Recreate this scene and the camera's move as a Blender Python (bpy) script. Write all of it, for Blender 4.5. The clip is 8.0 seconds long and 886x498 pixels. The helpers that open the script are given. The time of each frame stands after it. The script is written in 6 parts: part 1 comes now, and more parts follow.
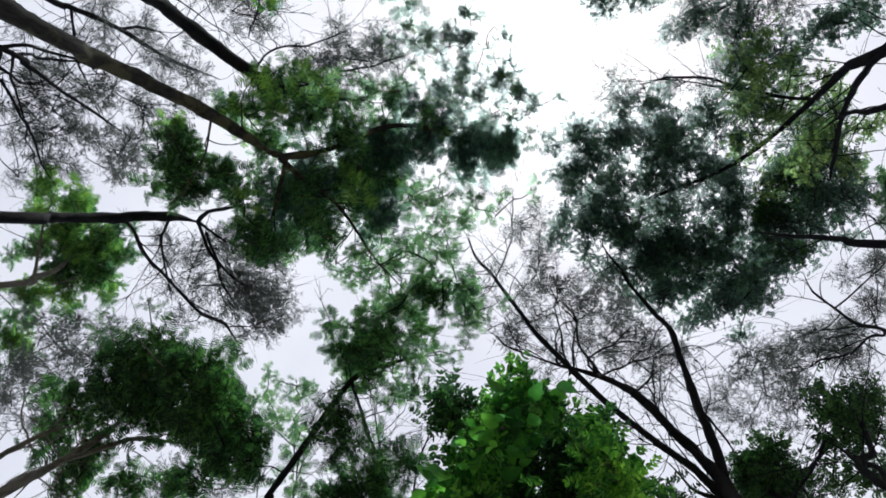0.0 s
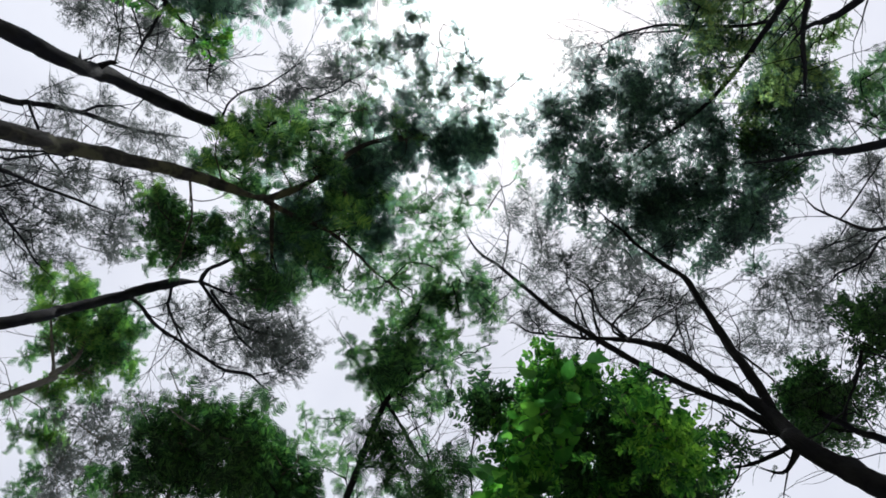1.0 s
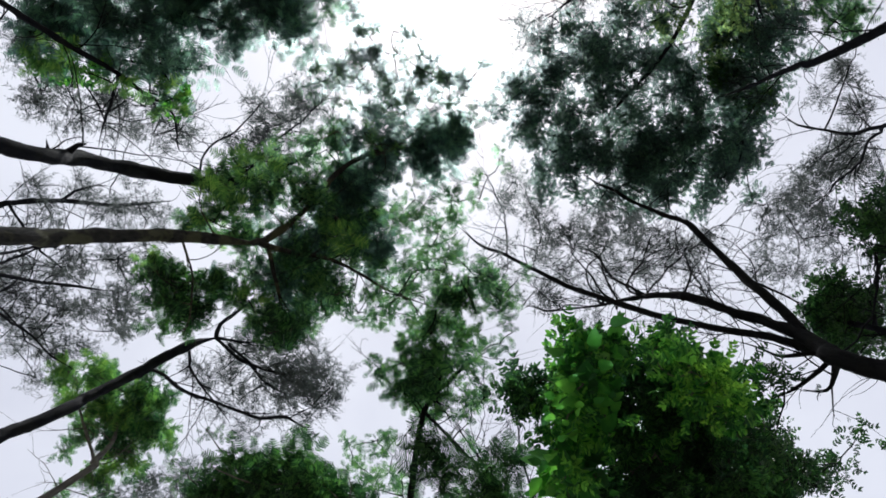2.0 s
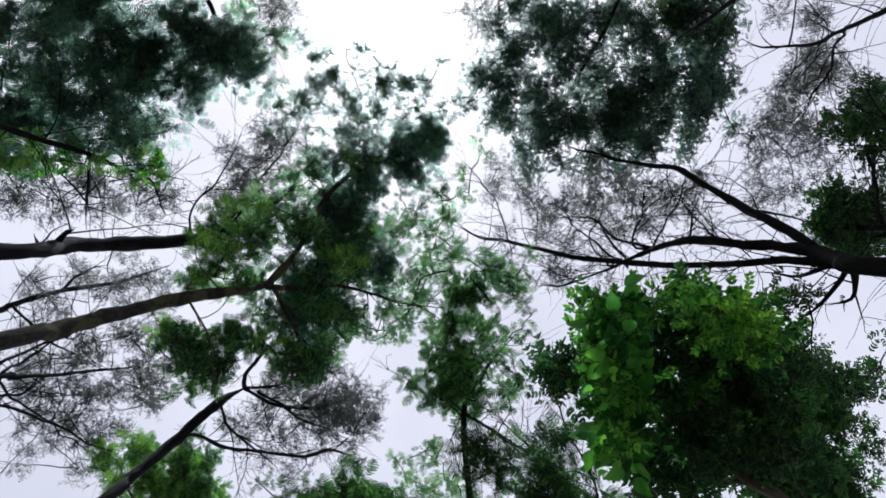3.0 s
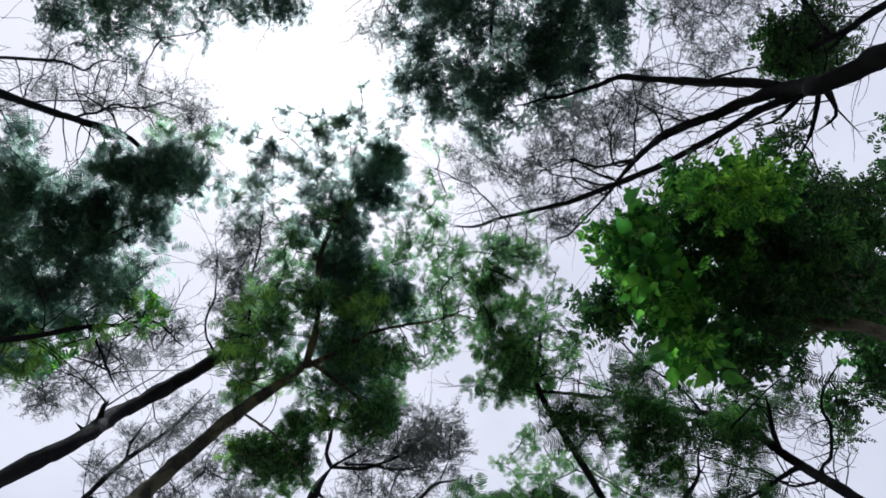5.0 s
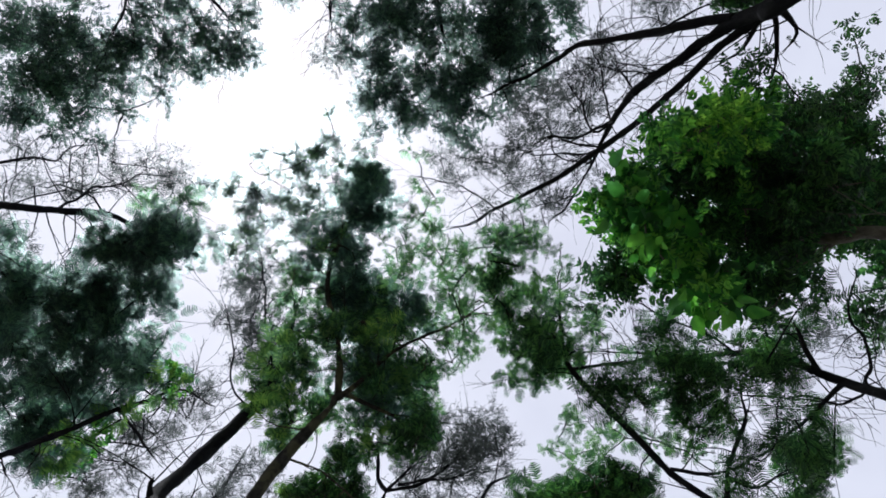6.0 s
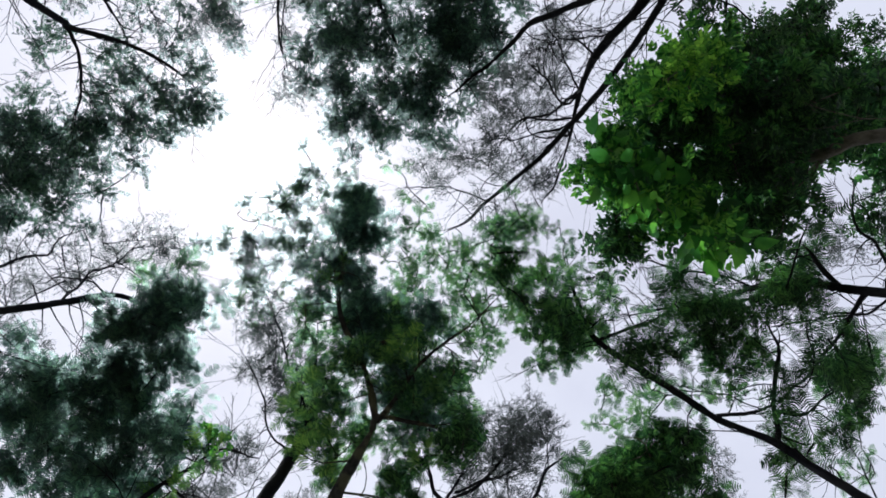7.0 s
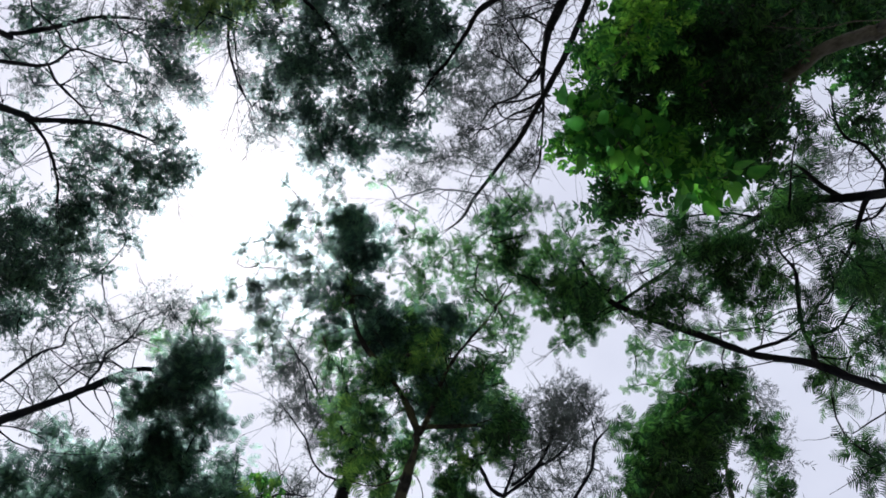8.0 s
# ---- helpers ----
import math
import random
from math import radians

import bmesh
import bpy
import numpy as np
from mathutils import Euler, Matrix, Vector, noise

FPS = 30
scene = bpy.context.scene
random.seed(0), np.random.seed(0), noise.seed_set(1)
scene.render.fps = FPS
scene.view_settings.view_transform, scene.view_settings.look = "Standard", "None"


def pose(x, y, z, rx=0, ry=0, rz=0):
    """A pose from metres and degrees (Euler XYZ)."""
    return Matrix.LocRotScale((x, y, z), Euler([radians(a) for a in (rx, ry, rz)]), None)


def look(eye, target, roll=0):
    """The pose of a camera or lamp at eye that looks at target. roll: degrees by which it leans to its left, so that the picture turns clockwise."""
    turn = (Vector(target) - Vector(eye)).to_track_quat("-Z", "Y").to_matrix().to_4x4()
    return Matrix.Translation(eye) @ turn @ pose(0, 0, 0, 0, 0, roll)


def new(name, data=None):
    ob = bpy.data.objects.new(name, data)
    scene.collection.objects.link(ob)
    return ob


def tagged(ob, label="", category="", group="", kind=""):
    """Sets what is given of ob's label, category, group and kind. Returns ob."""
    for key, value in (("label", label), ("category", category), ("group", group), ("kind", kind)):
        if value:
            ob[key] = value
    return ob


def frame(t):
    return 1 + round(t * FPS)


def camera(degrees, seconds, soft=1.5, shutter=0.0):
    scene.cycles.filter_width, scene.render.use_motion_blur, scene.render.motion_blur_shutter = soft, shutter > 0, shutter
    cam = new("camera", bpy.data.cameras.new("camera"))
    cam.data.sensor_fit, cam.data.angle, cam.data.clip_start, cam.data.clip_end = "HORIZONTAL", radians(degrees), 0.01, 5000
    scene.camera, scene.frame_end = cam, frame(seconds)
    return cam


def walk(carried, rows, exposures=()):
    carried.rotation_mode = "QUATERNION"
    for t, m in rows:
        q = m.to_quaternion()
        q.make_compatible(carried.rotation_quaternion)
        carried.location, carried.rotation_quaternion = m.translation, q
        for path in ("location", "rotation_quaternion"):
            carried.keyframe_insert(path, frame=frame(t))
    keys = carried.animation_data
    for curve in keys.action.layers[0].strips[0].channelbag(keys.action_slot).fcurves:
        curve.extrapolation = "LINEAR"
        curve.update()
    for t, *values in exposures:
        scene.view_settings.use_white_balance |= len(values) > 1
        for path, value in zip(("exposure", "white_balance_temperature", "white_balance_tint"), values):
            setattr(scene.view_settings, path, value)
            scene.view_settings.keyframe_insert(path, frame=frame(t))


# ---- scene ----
cam = camera(64, 8.0, soft=1.72)
PATH = [
    (0, pose(0.000, 0.000, 1.600, 180.00, -0.00, 0.00)),
    (0.5, pose(0.000, 0.000, 1.600, 180.15, -0.07, 6.63)),
    (1, pose(0.000, 0.000, 1.600, 180.23, -0.16, 13.28)),
    (1.5, pose(0.000, 0.000, 1.600, 180.27, -0.24, 19.93)),
    (2, pose(0.000, 0.000, 1.600, 180.28, -0.33, 26.58)),
    (2.5, pose(0.000, 0.000, 1.600, 180.27, -0.43, 33.23)),
    (3, pose(0.000, 0.000, 1.600, 180.26, -0.52, 39.88)),
    (3.5, pose(0.000, 0.000, 1.600, 180.27, -0.62, 46.53)),
    (4, pose(0.000, 0.000, 1.600, 180.28, -0.72, 53.16)),
    (4.5, pose(0.000, 0.000, 1.600, 180.31, -0.83, 59.79)),
    (5, pose(0.000, 0.000, 1.600, 180.36, -0.93, 66.40)),
    (5.5, pose(0.000, 0.000, 1.600, 180.40, -1.04, 73.00)),
    (6, pose(0.000, 0.000, 1.600, 180.45, -1.15, 79.59)),
    (6.5, pose(0.000, 0.000, 1.600, 180.47, -1.26, 86.17)),
    (7, pose(0.000, 0.000, 1.600, 180.47, -1.37, 92.73)),
    (7.5, pose(0.000, 0.000, 1.600, 180.40, -1.48, 99.28)),
    (8, pose(0.000, 0.000, 1.600, 180.26, -1.60, 105.83)),
]
walk(cam, PATH, exposures=[(0, 0.19, 6050, 8), (1.5, 0.14, 6040, 8), (3, 0.1, 5880, 11), (8, 0.05, 5820, 11)])

# ---- daylight: thin bright overcast, hazy high sun ----
SUN_WAY = Vector((0.160, -0.296, 1.0)).normalized()
SUN_HEIGHT = math.asin(SUN_WAY.z)
SUN_TURN = math.atan2(SUN_WAY.x, SUN_WAY.y)

world = bpy.data.worlds.new("overcast_sky")
scene.world = world
world.use_nodes = True
wt = world.node_tree
wt.nodes.clear()
sky = wt.nodes.new("ShaderNodeTexSky")
sky.sky_type = "NISHITA"
sky.sun_disc = False
sky.sun_elevation = SUN_HEIGHT
sky.sun_rotation = SUN_TURN
sky.air_density = 1.0
sky.dust_density = 7.0
sky.ozone_density = 1.0
coords = wt.nodes.new("ShaderNodeTexCoord")
cloud = wt.nodes.new("ShaderNodeTexNoise")
cloud.inputs["Scale"].default_value = 2.2
cloud.inputs["Detail"].default_value = 6.0
cloud.inputs["Roughness"].default_value = 0.55
cloud_tone = wt.nodes.new("ShaderNodeValToRGB")
cloud_tone.color_ramp.elements[0].position = 0.3
cloud_tone.color_ramp.elements[0].color = (7.0, 6.85, 7.5, 1)
cloud_tone.color_ramp.elements[1].position = 0.72
cloud_tone.color_ramp.elements[1].color = (9.4, 9.2, 9.55, 1)
veil = wt.nodes.new("ShaderNodeMix")
veil.data_type = "RGBA"
veil.inputs["Factor"].default_value = 0.9
back = wt.nodes.new("ShaderNodeBackground")
back.inputs["Strength"].default_value = 0.094
world_out = wt.nodes.new("ShaderNodeOutputWorld")
wt.links.new(coords.outputs["Generated"], cloud.inputs["Vector"])
wt.links.new(cloud.outputs["Fac"], cloud_tone.inputs["Fac"])
wt.links.new(sky.outputs["Color"], veil.inputs["A"])
wt.links.new(cloud_tone.outputs["Color"], veil.inputs["B"])
wt.links.new(veil.outputs["Result"], back.inputs["Color"])
wt.links.new(back.outputs["Background"], world_out.inputs["Surface"])

sun_data = bpy.data.lights.new("sun", "SUN")
sun_data.energy = 5.0
sun_data.angle = radians(4)
sun_data.color = (1.0, 0.965, 0.9)
sun = new("sun", sun_data)
sun.matrix_world = look(SUN_WAY * 60, (0, 0, 0))


# ---- materials ----
def nodes_of(name):
    m = bpy.data.materials.new(name)
    m.use_nodes = True
    m.node_tree.nodes.clear()
    return m, m.node_tree.nodes, m.node_tree.links


def ramp(nodes, stops):
    r = nodes.new("ShaderNodeValToRGB")
    while len(r.color_ramp.elements) < len(stops):
        r.color_ramp.elements.new(0.5)
    for e, (at, c) in zip(r.color_ramp.elements, stops):
        e.position, e.color = at, (*c, 1)
    return r


def bark_material(name, dark, light, moss=0.0):
    """Rough bark: long cracks along the trunk, blotches of lichen and a little moss."""
    m, nodes, links = nodes_of(name)
    geo = nodes.new("ShaderNodeTexCoord")
    stretch = nodes.new("ShaderNodeMapping")
    stretch.inputs["Scale"].default_value = (1, 1, 0.22)
    grain = nodes.new("ShaderNodeTexNoise")
    grain.inputs["Scale"].default_value = 26
    grain.inputs["Detail"].default_value = 7
    grain.inputs["Roughness"].default_value = 0.65
    patch = nodes.new("ShaderNodeTexNoise")
    patch.inputs["Scale"].default_value = 5.5
    patch.inputs["Detail"].default_value = 4
    tone = ramp(nodes, [(0.3, dark), (0.5, [0.5 * (a + b) for a, b in zip(dark, light)]), (0.72, light)])
    moss_mask = ramp(nodes, [(0.5, (0, 0, 0)), (0.6, (moss, moss, moss))])
    mix = nodes.new("ShaderNodeMix")
    mix.data_type = "RGBA"
    mix.inputs["B"].default_value = (0.14, 0.138, 0.08, 1)
    bump = nodes.new("ShaderNodeBump")
    bump.inputs["Strength"].default_value = 0.7
    bump.inputs["Distance"].default_value = 0.02
    skin = nodes.new("ShaderNodeBsdfPrincipled")
    skin.inputs["Roughness"].default_value = 0.88
    skin.inputs["Specular IOR Level"].default_value = 0.06
    end = nodes.new("ShaderNodeOutputMaterial")
    links.new(geo.outputs["Object"], stretch.inputs["Vector"])
    links.new(stretch.outputs["Vector"], grain.inputs["Vector"])
    links.new(geo.outputs["Object"], patch.inputs["Vector"])
    links.new(grain.outputs["Fac"], tone.inputs["Fac"])
    links.new(patch.outputs["Fac"], moss_mask.inputs["Fac"])
    links.new(moss_mask.outputs["Color"], mix.inputs["Factor"])
    links.new(tone.outputs["Color"], mix.inputs["A"])
    links.new(mix.outputs["Result"], skin.inputs["Base Color"])
    links.new(grain.outputs["Fac"], bump.inputs["Height"])
    links.new(bump.outputs["Normal"], skin.inputs["Normal"])
    links.new(skin.outputs["BSDF"], end.inputs["Surface"])
    return m


def leaf_material(name, stops, glow, share, gloss=0.5, forward=0.28, clear_tone=(0.13, 0.23, 0.15)):
    """Thin leaf: a matt upper skin and light that passes through the blade, part of it straight on; each leaflet has
    its own green, and the light and dark of boughs is painted in by noise.
    """
    m, nodes, links = nodes_of(name)
    info = nodes.new("ShaderNodeObjectInfo")
    piece = nodes.new("ShaderNodeNewGeometry")
    total = nodes.new("ShaderNodeMath")
    total.operation = "ADD"
    wrap = nodes.new("ShaderNodeMath")
    wrap.operation = "FRACT"
    links.new(info.outputs["Random"], total.inputs[0])
    links.new(piece.outputs["Random Per Island"], total.inputs[1])
    links.new(total.outputs["Value"], wrap.inputs[0])
    chance = wrap.outputs["Value"]
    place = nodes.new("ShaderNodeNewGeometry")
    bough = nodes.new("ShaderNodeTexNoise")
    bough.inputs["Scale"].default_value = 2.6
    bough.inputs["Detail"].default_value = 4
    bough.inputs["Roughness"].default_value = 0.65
    # mostly bough noise: the contrast of backlit tufts is put into the colour
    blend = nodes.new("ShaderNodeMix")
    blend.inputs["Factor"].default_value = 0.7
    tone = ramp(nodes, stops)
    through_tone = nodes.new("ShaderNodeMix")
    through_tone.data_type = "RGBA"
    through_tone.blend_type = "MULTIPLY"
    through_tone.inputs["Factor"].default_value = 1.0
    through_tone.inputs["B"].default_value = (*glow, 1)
    skin = nodes.new("ShaderNodeBsdfPrincipled")
    skin.inputs["Roughness"].default_value = gloss
    skin.inputs["Specular IOR Level"].default_value = 0.2
    passing = nodes.new("ShaderNodeBsdfTranslucent")
    onward = nodes.new("ShaderNodeBsdfRefraction")
    onward.inputs["Roughness"].default_value = 0.8
    onward.inputs["IOR"].default_value = 1.35
    onward.inputs["Color"].default_value = (*clear_tone, 1)
    clear = nodes.new("ShaderNodeMixShader")
    clear.inputs["Fac"].default_value = forward
    both = nodes.new("ShaderNodeMixShader")
    both.inputs["Fac"].default_value = share
    end = nodes.new("ShaderNodeOutputMaterial")
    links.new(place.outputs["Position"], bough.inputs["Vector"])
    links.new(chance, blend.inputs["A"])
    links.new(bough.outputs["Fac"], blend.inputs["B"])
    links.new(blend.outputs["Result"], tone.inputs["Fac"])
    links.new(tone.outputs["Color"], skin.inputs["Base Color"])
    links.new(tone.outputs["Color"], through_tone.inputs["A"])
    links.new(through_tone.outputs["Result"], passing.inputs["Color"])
    links.new(skin.outputs["BSDF"], both.inputs[1])
    links.new(passing.outputs["BSDF"], clear.inputs[1])
    links.new(onward.outputs["BSDF"], clear.inputs[2])
    links.new(clear.outputs["Shader"], both.inputs[2])
    links.new(both.outputs["Shader"], end.inputs["Surface"])
    return m


def ground_material():
    m, nodes, links = nodes_of("leaf_litter_soil")
    geo = nodes.new("ShaderNodeTexCoord")
    fine = nodes.new("ShaderNodeTexNoise")
    fine.inputs["Scale"].default_value = 9
    fine.inputs["Detail"].default_value = 9
    wide = nodes.new("ShaderNodeTexNoise")
    wide.inputs["Scale"].default_value = 0.35
    soil = ramp(nodes, [(0.32, (0.05, 0.04, 0.03)), (0.52, (0.12, 0.098, 0.072)), (0.7, (0.22, 0.185, 0.135))])
    grass = ramp(nodes, [(0.45, (0, 0, 0)), (0.6, (0.8, 0.8, 0.8))])
    mix = nodes.new("ShaderNodeMix")
    mix.data_type = "RGBA"
    mix.inputs["B"].default_value = (0.05, 0.085, 0.035, 1)
    bump = nodes.new("ShaderNodeBump")
    bump.inputs["Strength"].default_value = 0.8
    skin = nodes.new("ShaderNodeBsdfPrincipled")
    skin.inputs["Roughness"].default_value = 0.95
    end = nodes.new("ShaderNodeOutputMaterial")
    links.new(geo.outputs["Object"], fine.inputs["Vector"])
    links.new(geo.outputs["Object"], wide.inputs["Vector"])
    links.new(fine.outputs["Fac"], soil.inputs["Fac"])
    links.new(wide.outputs["Fac"], grass.inputs["Fac"])
    links.new(grass.outputs["Color"], mix.inputs["Factor"])
    links.new(soil.outputs["Color"], mix.inputs["A"])
    links.new(mix.outputs["Result"], skin.inputs["Base Color"])
    links.new(fine.outputs["Fac"], bump.inputs["Height"])
    links.new(bump.outputs["Normal"], skin.inputs["Normal"])
    links.new(skin.outputs["BSDF"], end.inputs["Surface"])
    return m


# dark and black bark: backlit silhouettes against the sky are put into the colour
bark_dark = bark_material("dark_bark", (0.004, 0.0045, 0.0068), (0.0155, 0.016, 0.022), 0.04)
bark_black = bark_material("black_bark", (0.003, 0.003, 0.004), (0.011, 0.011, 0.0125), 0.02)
bark_brown = bark_material("mossy_brown_bark", (0.0105, 0.0105, 0.0115), (0.052, 0.05, 0.049), 0.4)
bark_pale = bark_material("pale_bark", (0.05, 0.046, 0.042), (0.165, 0.152, 0.138), 0.25)

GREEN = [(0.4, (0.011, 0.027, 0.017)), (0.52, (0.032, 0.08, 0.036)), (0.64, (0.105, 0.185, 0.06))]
# blue-greens deepened for crown shade, with a bluish sun haze in the colour
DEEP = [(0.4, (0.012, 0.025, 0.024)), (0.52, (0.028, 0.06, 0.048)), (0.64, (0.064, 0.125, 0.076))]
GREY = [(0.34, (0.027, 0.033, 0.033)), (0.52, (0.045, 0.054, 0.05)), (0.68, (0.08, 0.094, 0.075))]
# raised greens: light on the broad leaves is put into the colour
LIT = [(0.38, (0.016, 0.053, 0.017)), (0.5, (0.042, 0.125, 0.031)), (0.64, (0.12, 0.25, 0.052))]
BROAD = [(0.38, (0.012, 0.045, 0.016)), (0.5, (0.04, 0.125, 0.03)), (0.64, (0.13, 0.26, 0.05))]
# near-black greens: shade inside the crowns is put into the colour
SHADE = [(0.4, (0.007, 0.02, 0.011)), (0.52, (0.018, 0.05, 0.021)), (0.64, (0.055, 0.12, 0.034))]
# yellow-greens that paint sunlit patches onto the feathery leaves
SUNLIT_TONES = [(0.36, (0.035, 0.09, 0.03)), (0.52, (0.08, 0.18, 0.05)), (0.66, (0.18, 0.3, 0.07))]
# lime greens: skylight at the crown's edge is put into the colour
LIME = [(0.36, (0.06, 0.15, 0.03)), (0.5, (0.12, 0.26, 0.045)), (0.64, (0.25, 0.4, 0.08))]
# grey-blue passed light that stands in for sun glare on thin leaves
HAZY = (0.22, 0.25, 0.265)
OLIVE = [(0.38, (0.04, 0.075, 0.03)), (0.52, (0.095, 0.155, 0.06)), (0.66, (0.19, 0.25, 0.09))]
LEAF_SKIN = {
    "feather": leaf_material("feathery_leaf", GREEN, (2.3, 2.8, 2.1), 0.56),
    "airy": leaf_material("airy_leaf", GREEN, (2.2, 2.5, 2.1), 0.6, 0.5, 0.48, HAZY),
    "sunlit": leaf_material("sunlit_leaf", SUNLIT_TONES, (2.1, 2.3, 1.4), 0.5),
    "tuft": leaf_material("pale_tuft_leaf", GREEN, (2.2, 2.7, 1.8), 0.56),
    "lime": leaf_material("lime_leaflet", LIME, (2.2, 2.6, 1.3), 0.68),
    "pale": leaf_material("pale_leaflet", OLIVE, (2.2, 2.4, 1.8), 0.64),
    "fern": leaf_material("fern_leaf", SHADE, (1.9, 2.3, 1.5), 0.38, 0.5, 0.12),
    # dark copy of the feathery leaf, crown cores painted near black
    "shade": leaf_material("shaded_feathery_leaf", SHADE, (2.1, 2.6, 1.6), 0.42, 0.5, 0.14),
    # deep copy of the feathery leaf; shade and glare are in its colour
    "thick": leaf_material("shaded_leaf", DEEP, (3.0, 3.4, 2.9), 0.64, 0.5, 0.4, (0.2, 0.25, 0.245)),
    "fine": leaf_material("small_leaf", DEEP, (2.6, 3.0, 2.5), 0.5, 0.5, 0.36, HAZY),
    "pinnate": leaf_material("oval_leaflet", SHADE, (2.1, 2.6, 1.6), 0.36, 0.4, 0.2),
    # dark copy: shade within the broadleaf crown painted into its leaflets
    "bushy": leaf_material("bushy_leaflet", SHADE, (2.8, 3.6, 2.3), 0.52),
    # bright copy of the bushy leaflet: light on outer boughs painted in
    "fresh": leaf_material("lit_bushy_leaflet", BROAD, (2.4, 3.1, 1.5), 0.6),
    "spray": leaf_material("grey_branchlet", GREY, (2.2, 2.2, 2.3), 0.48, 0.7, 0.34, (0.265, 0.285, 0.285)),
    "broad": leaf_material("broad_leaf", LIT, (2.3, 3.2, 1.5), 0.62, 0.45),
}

# ---- the ground, one sheet to the horizon ----
def ground_sheet():
    bm = bmesh.new()
    rings = [0, 1, 2, 3.5, 5, 7, 10, 15, 25, 45, 90, 200, 500, 1500, 4000]
    last = [bm.verts.new((0, 0, 0))]
    for r in rings[1:]:
        ring = []
        for k in range(48):
            a = 2 * math.pi * k / 48
            z = 0.06 * noise.noise((r * math.cos(a) * 0.3, r * math.sin(a) * 0.3, 4)) if r < 100 else 0
            ring.append(bm.verts.new((r * math.cos(a), r * math.sin(a), z)))
        for k in range(48):
            j = (k + 1) % 48
            if len(last) == 1:
                bm.faces.new((last[0], ring[k], ring[j]))
            else:
                bm.faces.new((last[k], ring[k], ring[j], last[j]))
        last = ring
    me = bpy.data.meshes.new("ground")
    bm.to_mesh(me)
    bm.free()
    me.materials.append(ground_material())
    for p in me.polygons:
        p.use_smooth = True
    return tagged(new("ground", me), "brown soil with leaf litter and grass patches", "ground", kind="structure")


ground_sheet()


# ---- how trees are made ----
rnd = np.random.default_rng(11)


def quad_mesh(name, verts, quads, material, smooth=False):
    """A mesh of four-sided faces from arrays."""
    me = bpy.data.meshes.new(name)
    verts = np.asarray(verts, np.float32)
    quads = np.asarray(quads, np.int32)
    me.vertices.add(len(verts))
    me.vertices.foreach_set("co", verts.ravel())
    me.loops.add(quads.size)
    me.loops.foreach_set("vertex_index", quads.ravel())
    me.polygons.add(len(quads))
    me.polygons.foreach_set("loop_start", np.arange(0, quads.size, 4, dtype=np.int32))
    if smooth:
        me.polygons.foreach_set("use_smooth", np.ones(len(quads), bool))
    me.materials.append(material)
    me.update(calc_edges=True)
    return me


def tube(line, radii, sides, rough=0.0):
    """A swept tube round a line of points, its end closed to a tip."""
    line, radii = np.asarray(line, float), np.asarray(radii, float)
    if sides > 5:
        tip = line[-1] - line[-2]
        tip = tip / (np.linalg.norm(tip) + 1e-9) * radii[-1]
        line = np.vstack([line, line[-1] + 0.6 * tip, line[-1] + tip])
        radii = np.append(radii, (radii[-1] * 0.75, radii[-1] * 0.05))
    n = len(line)
    along = np.gradient(line, axis=0)
    along /= np.linalg.norm(along, axis=1)[:, None] + 1e-9
    side = np.cross(along, (0.31, 0.87, 0.38))
    side /= np.linalg.norm(side, axis=1)[:, None] + 1e-9
    other = np.cross(along, side)
    ang = np.arange(sides) * 2 * np.pi / sides
    r = np.asarray(radii, float)[:, None] * np.ones(sides)
    if rough:
        wave = rnd.normal(0, 1, (n, sides))
        wave = (wave + np.roll(wave, 1, 0) + np.roll(wave, 1, 1)) / 1.7
        r = r * (1 + rough * wave)
    verts = line[:, None] + r[..., None] * (np.cos(ang)[None, :, None] * side[:, None] + np.sin(ang)[None, :, None] * other[:, None])
    i = np.arange(n - 1)[:, None] * sides
    k = np.arange(sides)[None]
    j = (k + 1) % sides
    quads = np.stack([i + k, i + j, i + sides + j, i + sides + k], -1).reshape(-1, 4)
    return verts.reshape(-1, 3), quads


def curve_through(points, step):
    """A smooth line through points (x, y, z, radius), sampled about every step metres."""
    p = np.asarray(points, float)
    p = np.vstack([2 * p[0] - p[1], p, 2 * p[-1] - p[-2]])
    out = []
    for a, b, c, d in zip(p, p[1:], p[2:], p[3:]):
        n = max(2, int(np.linalg.norm(c[:3] - b[:3]) / step))
        s = (np.arange(n) / n)[:, None]
        out.append(0.5 * (2 * b + (c - a) * s + (2 * a - 5 * b + 4 * c - d) * s**2 + (3 * b - a - 3 * c + d) * s**3))
    out.append(p[-2][None])
    out = np.vstack(out)
    out[:, 3] = np.maximum(out[:, 3], 0.0015)
    return out


class Tree:
    def __init__(self, root, bark):
        self.root, self.bark, self.lines, self.clumps = root, bark, [], []


def part(name, me, parent, label="", kind=""):
    ob = new(name, me)
    ob.parent = parent
    return tagged(ob, label, kind=kind)


def plant(name, label, bark):
    return Tree(tagged(new(name), label, "tree", "trees round the clearing"), bark)


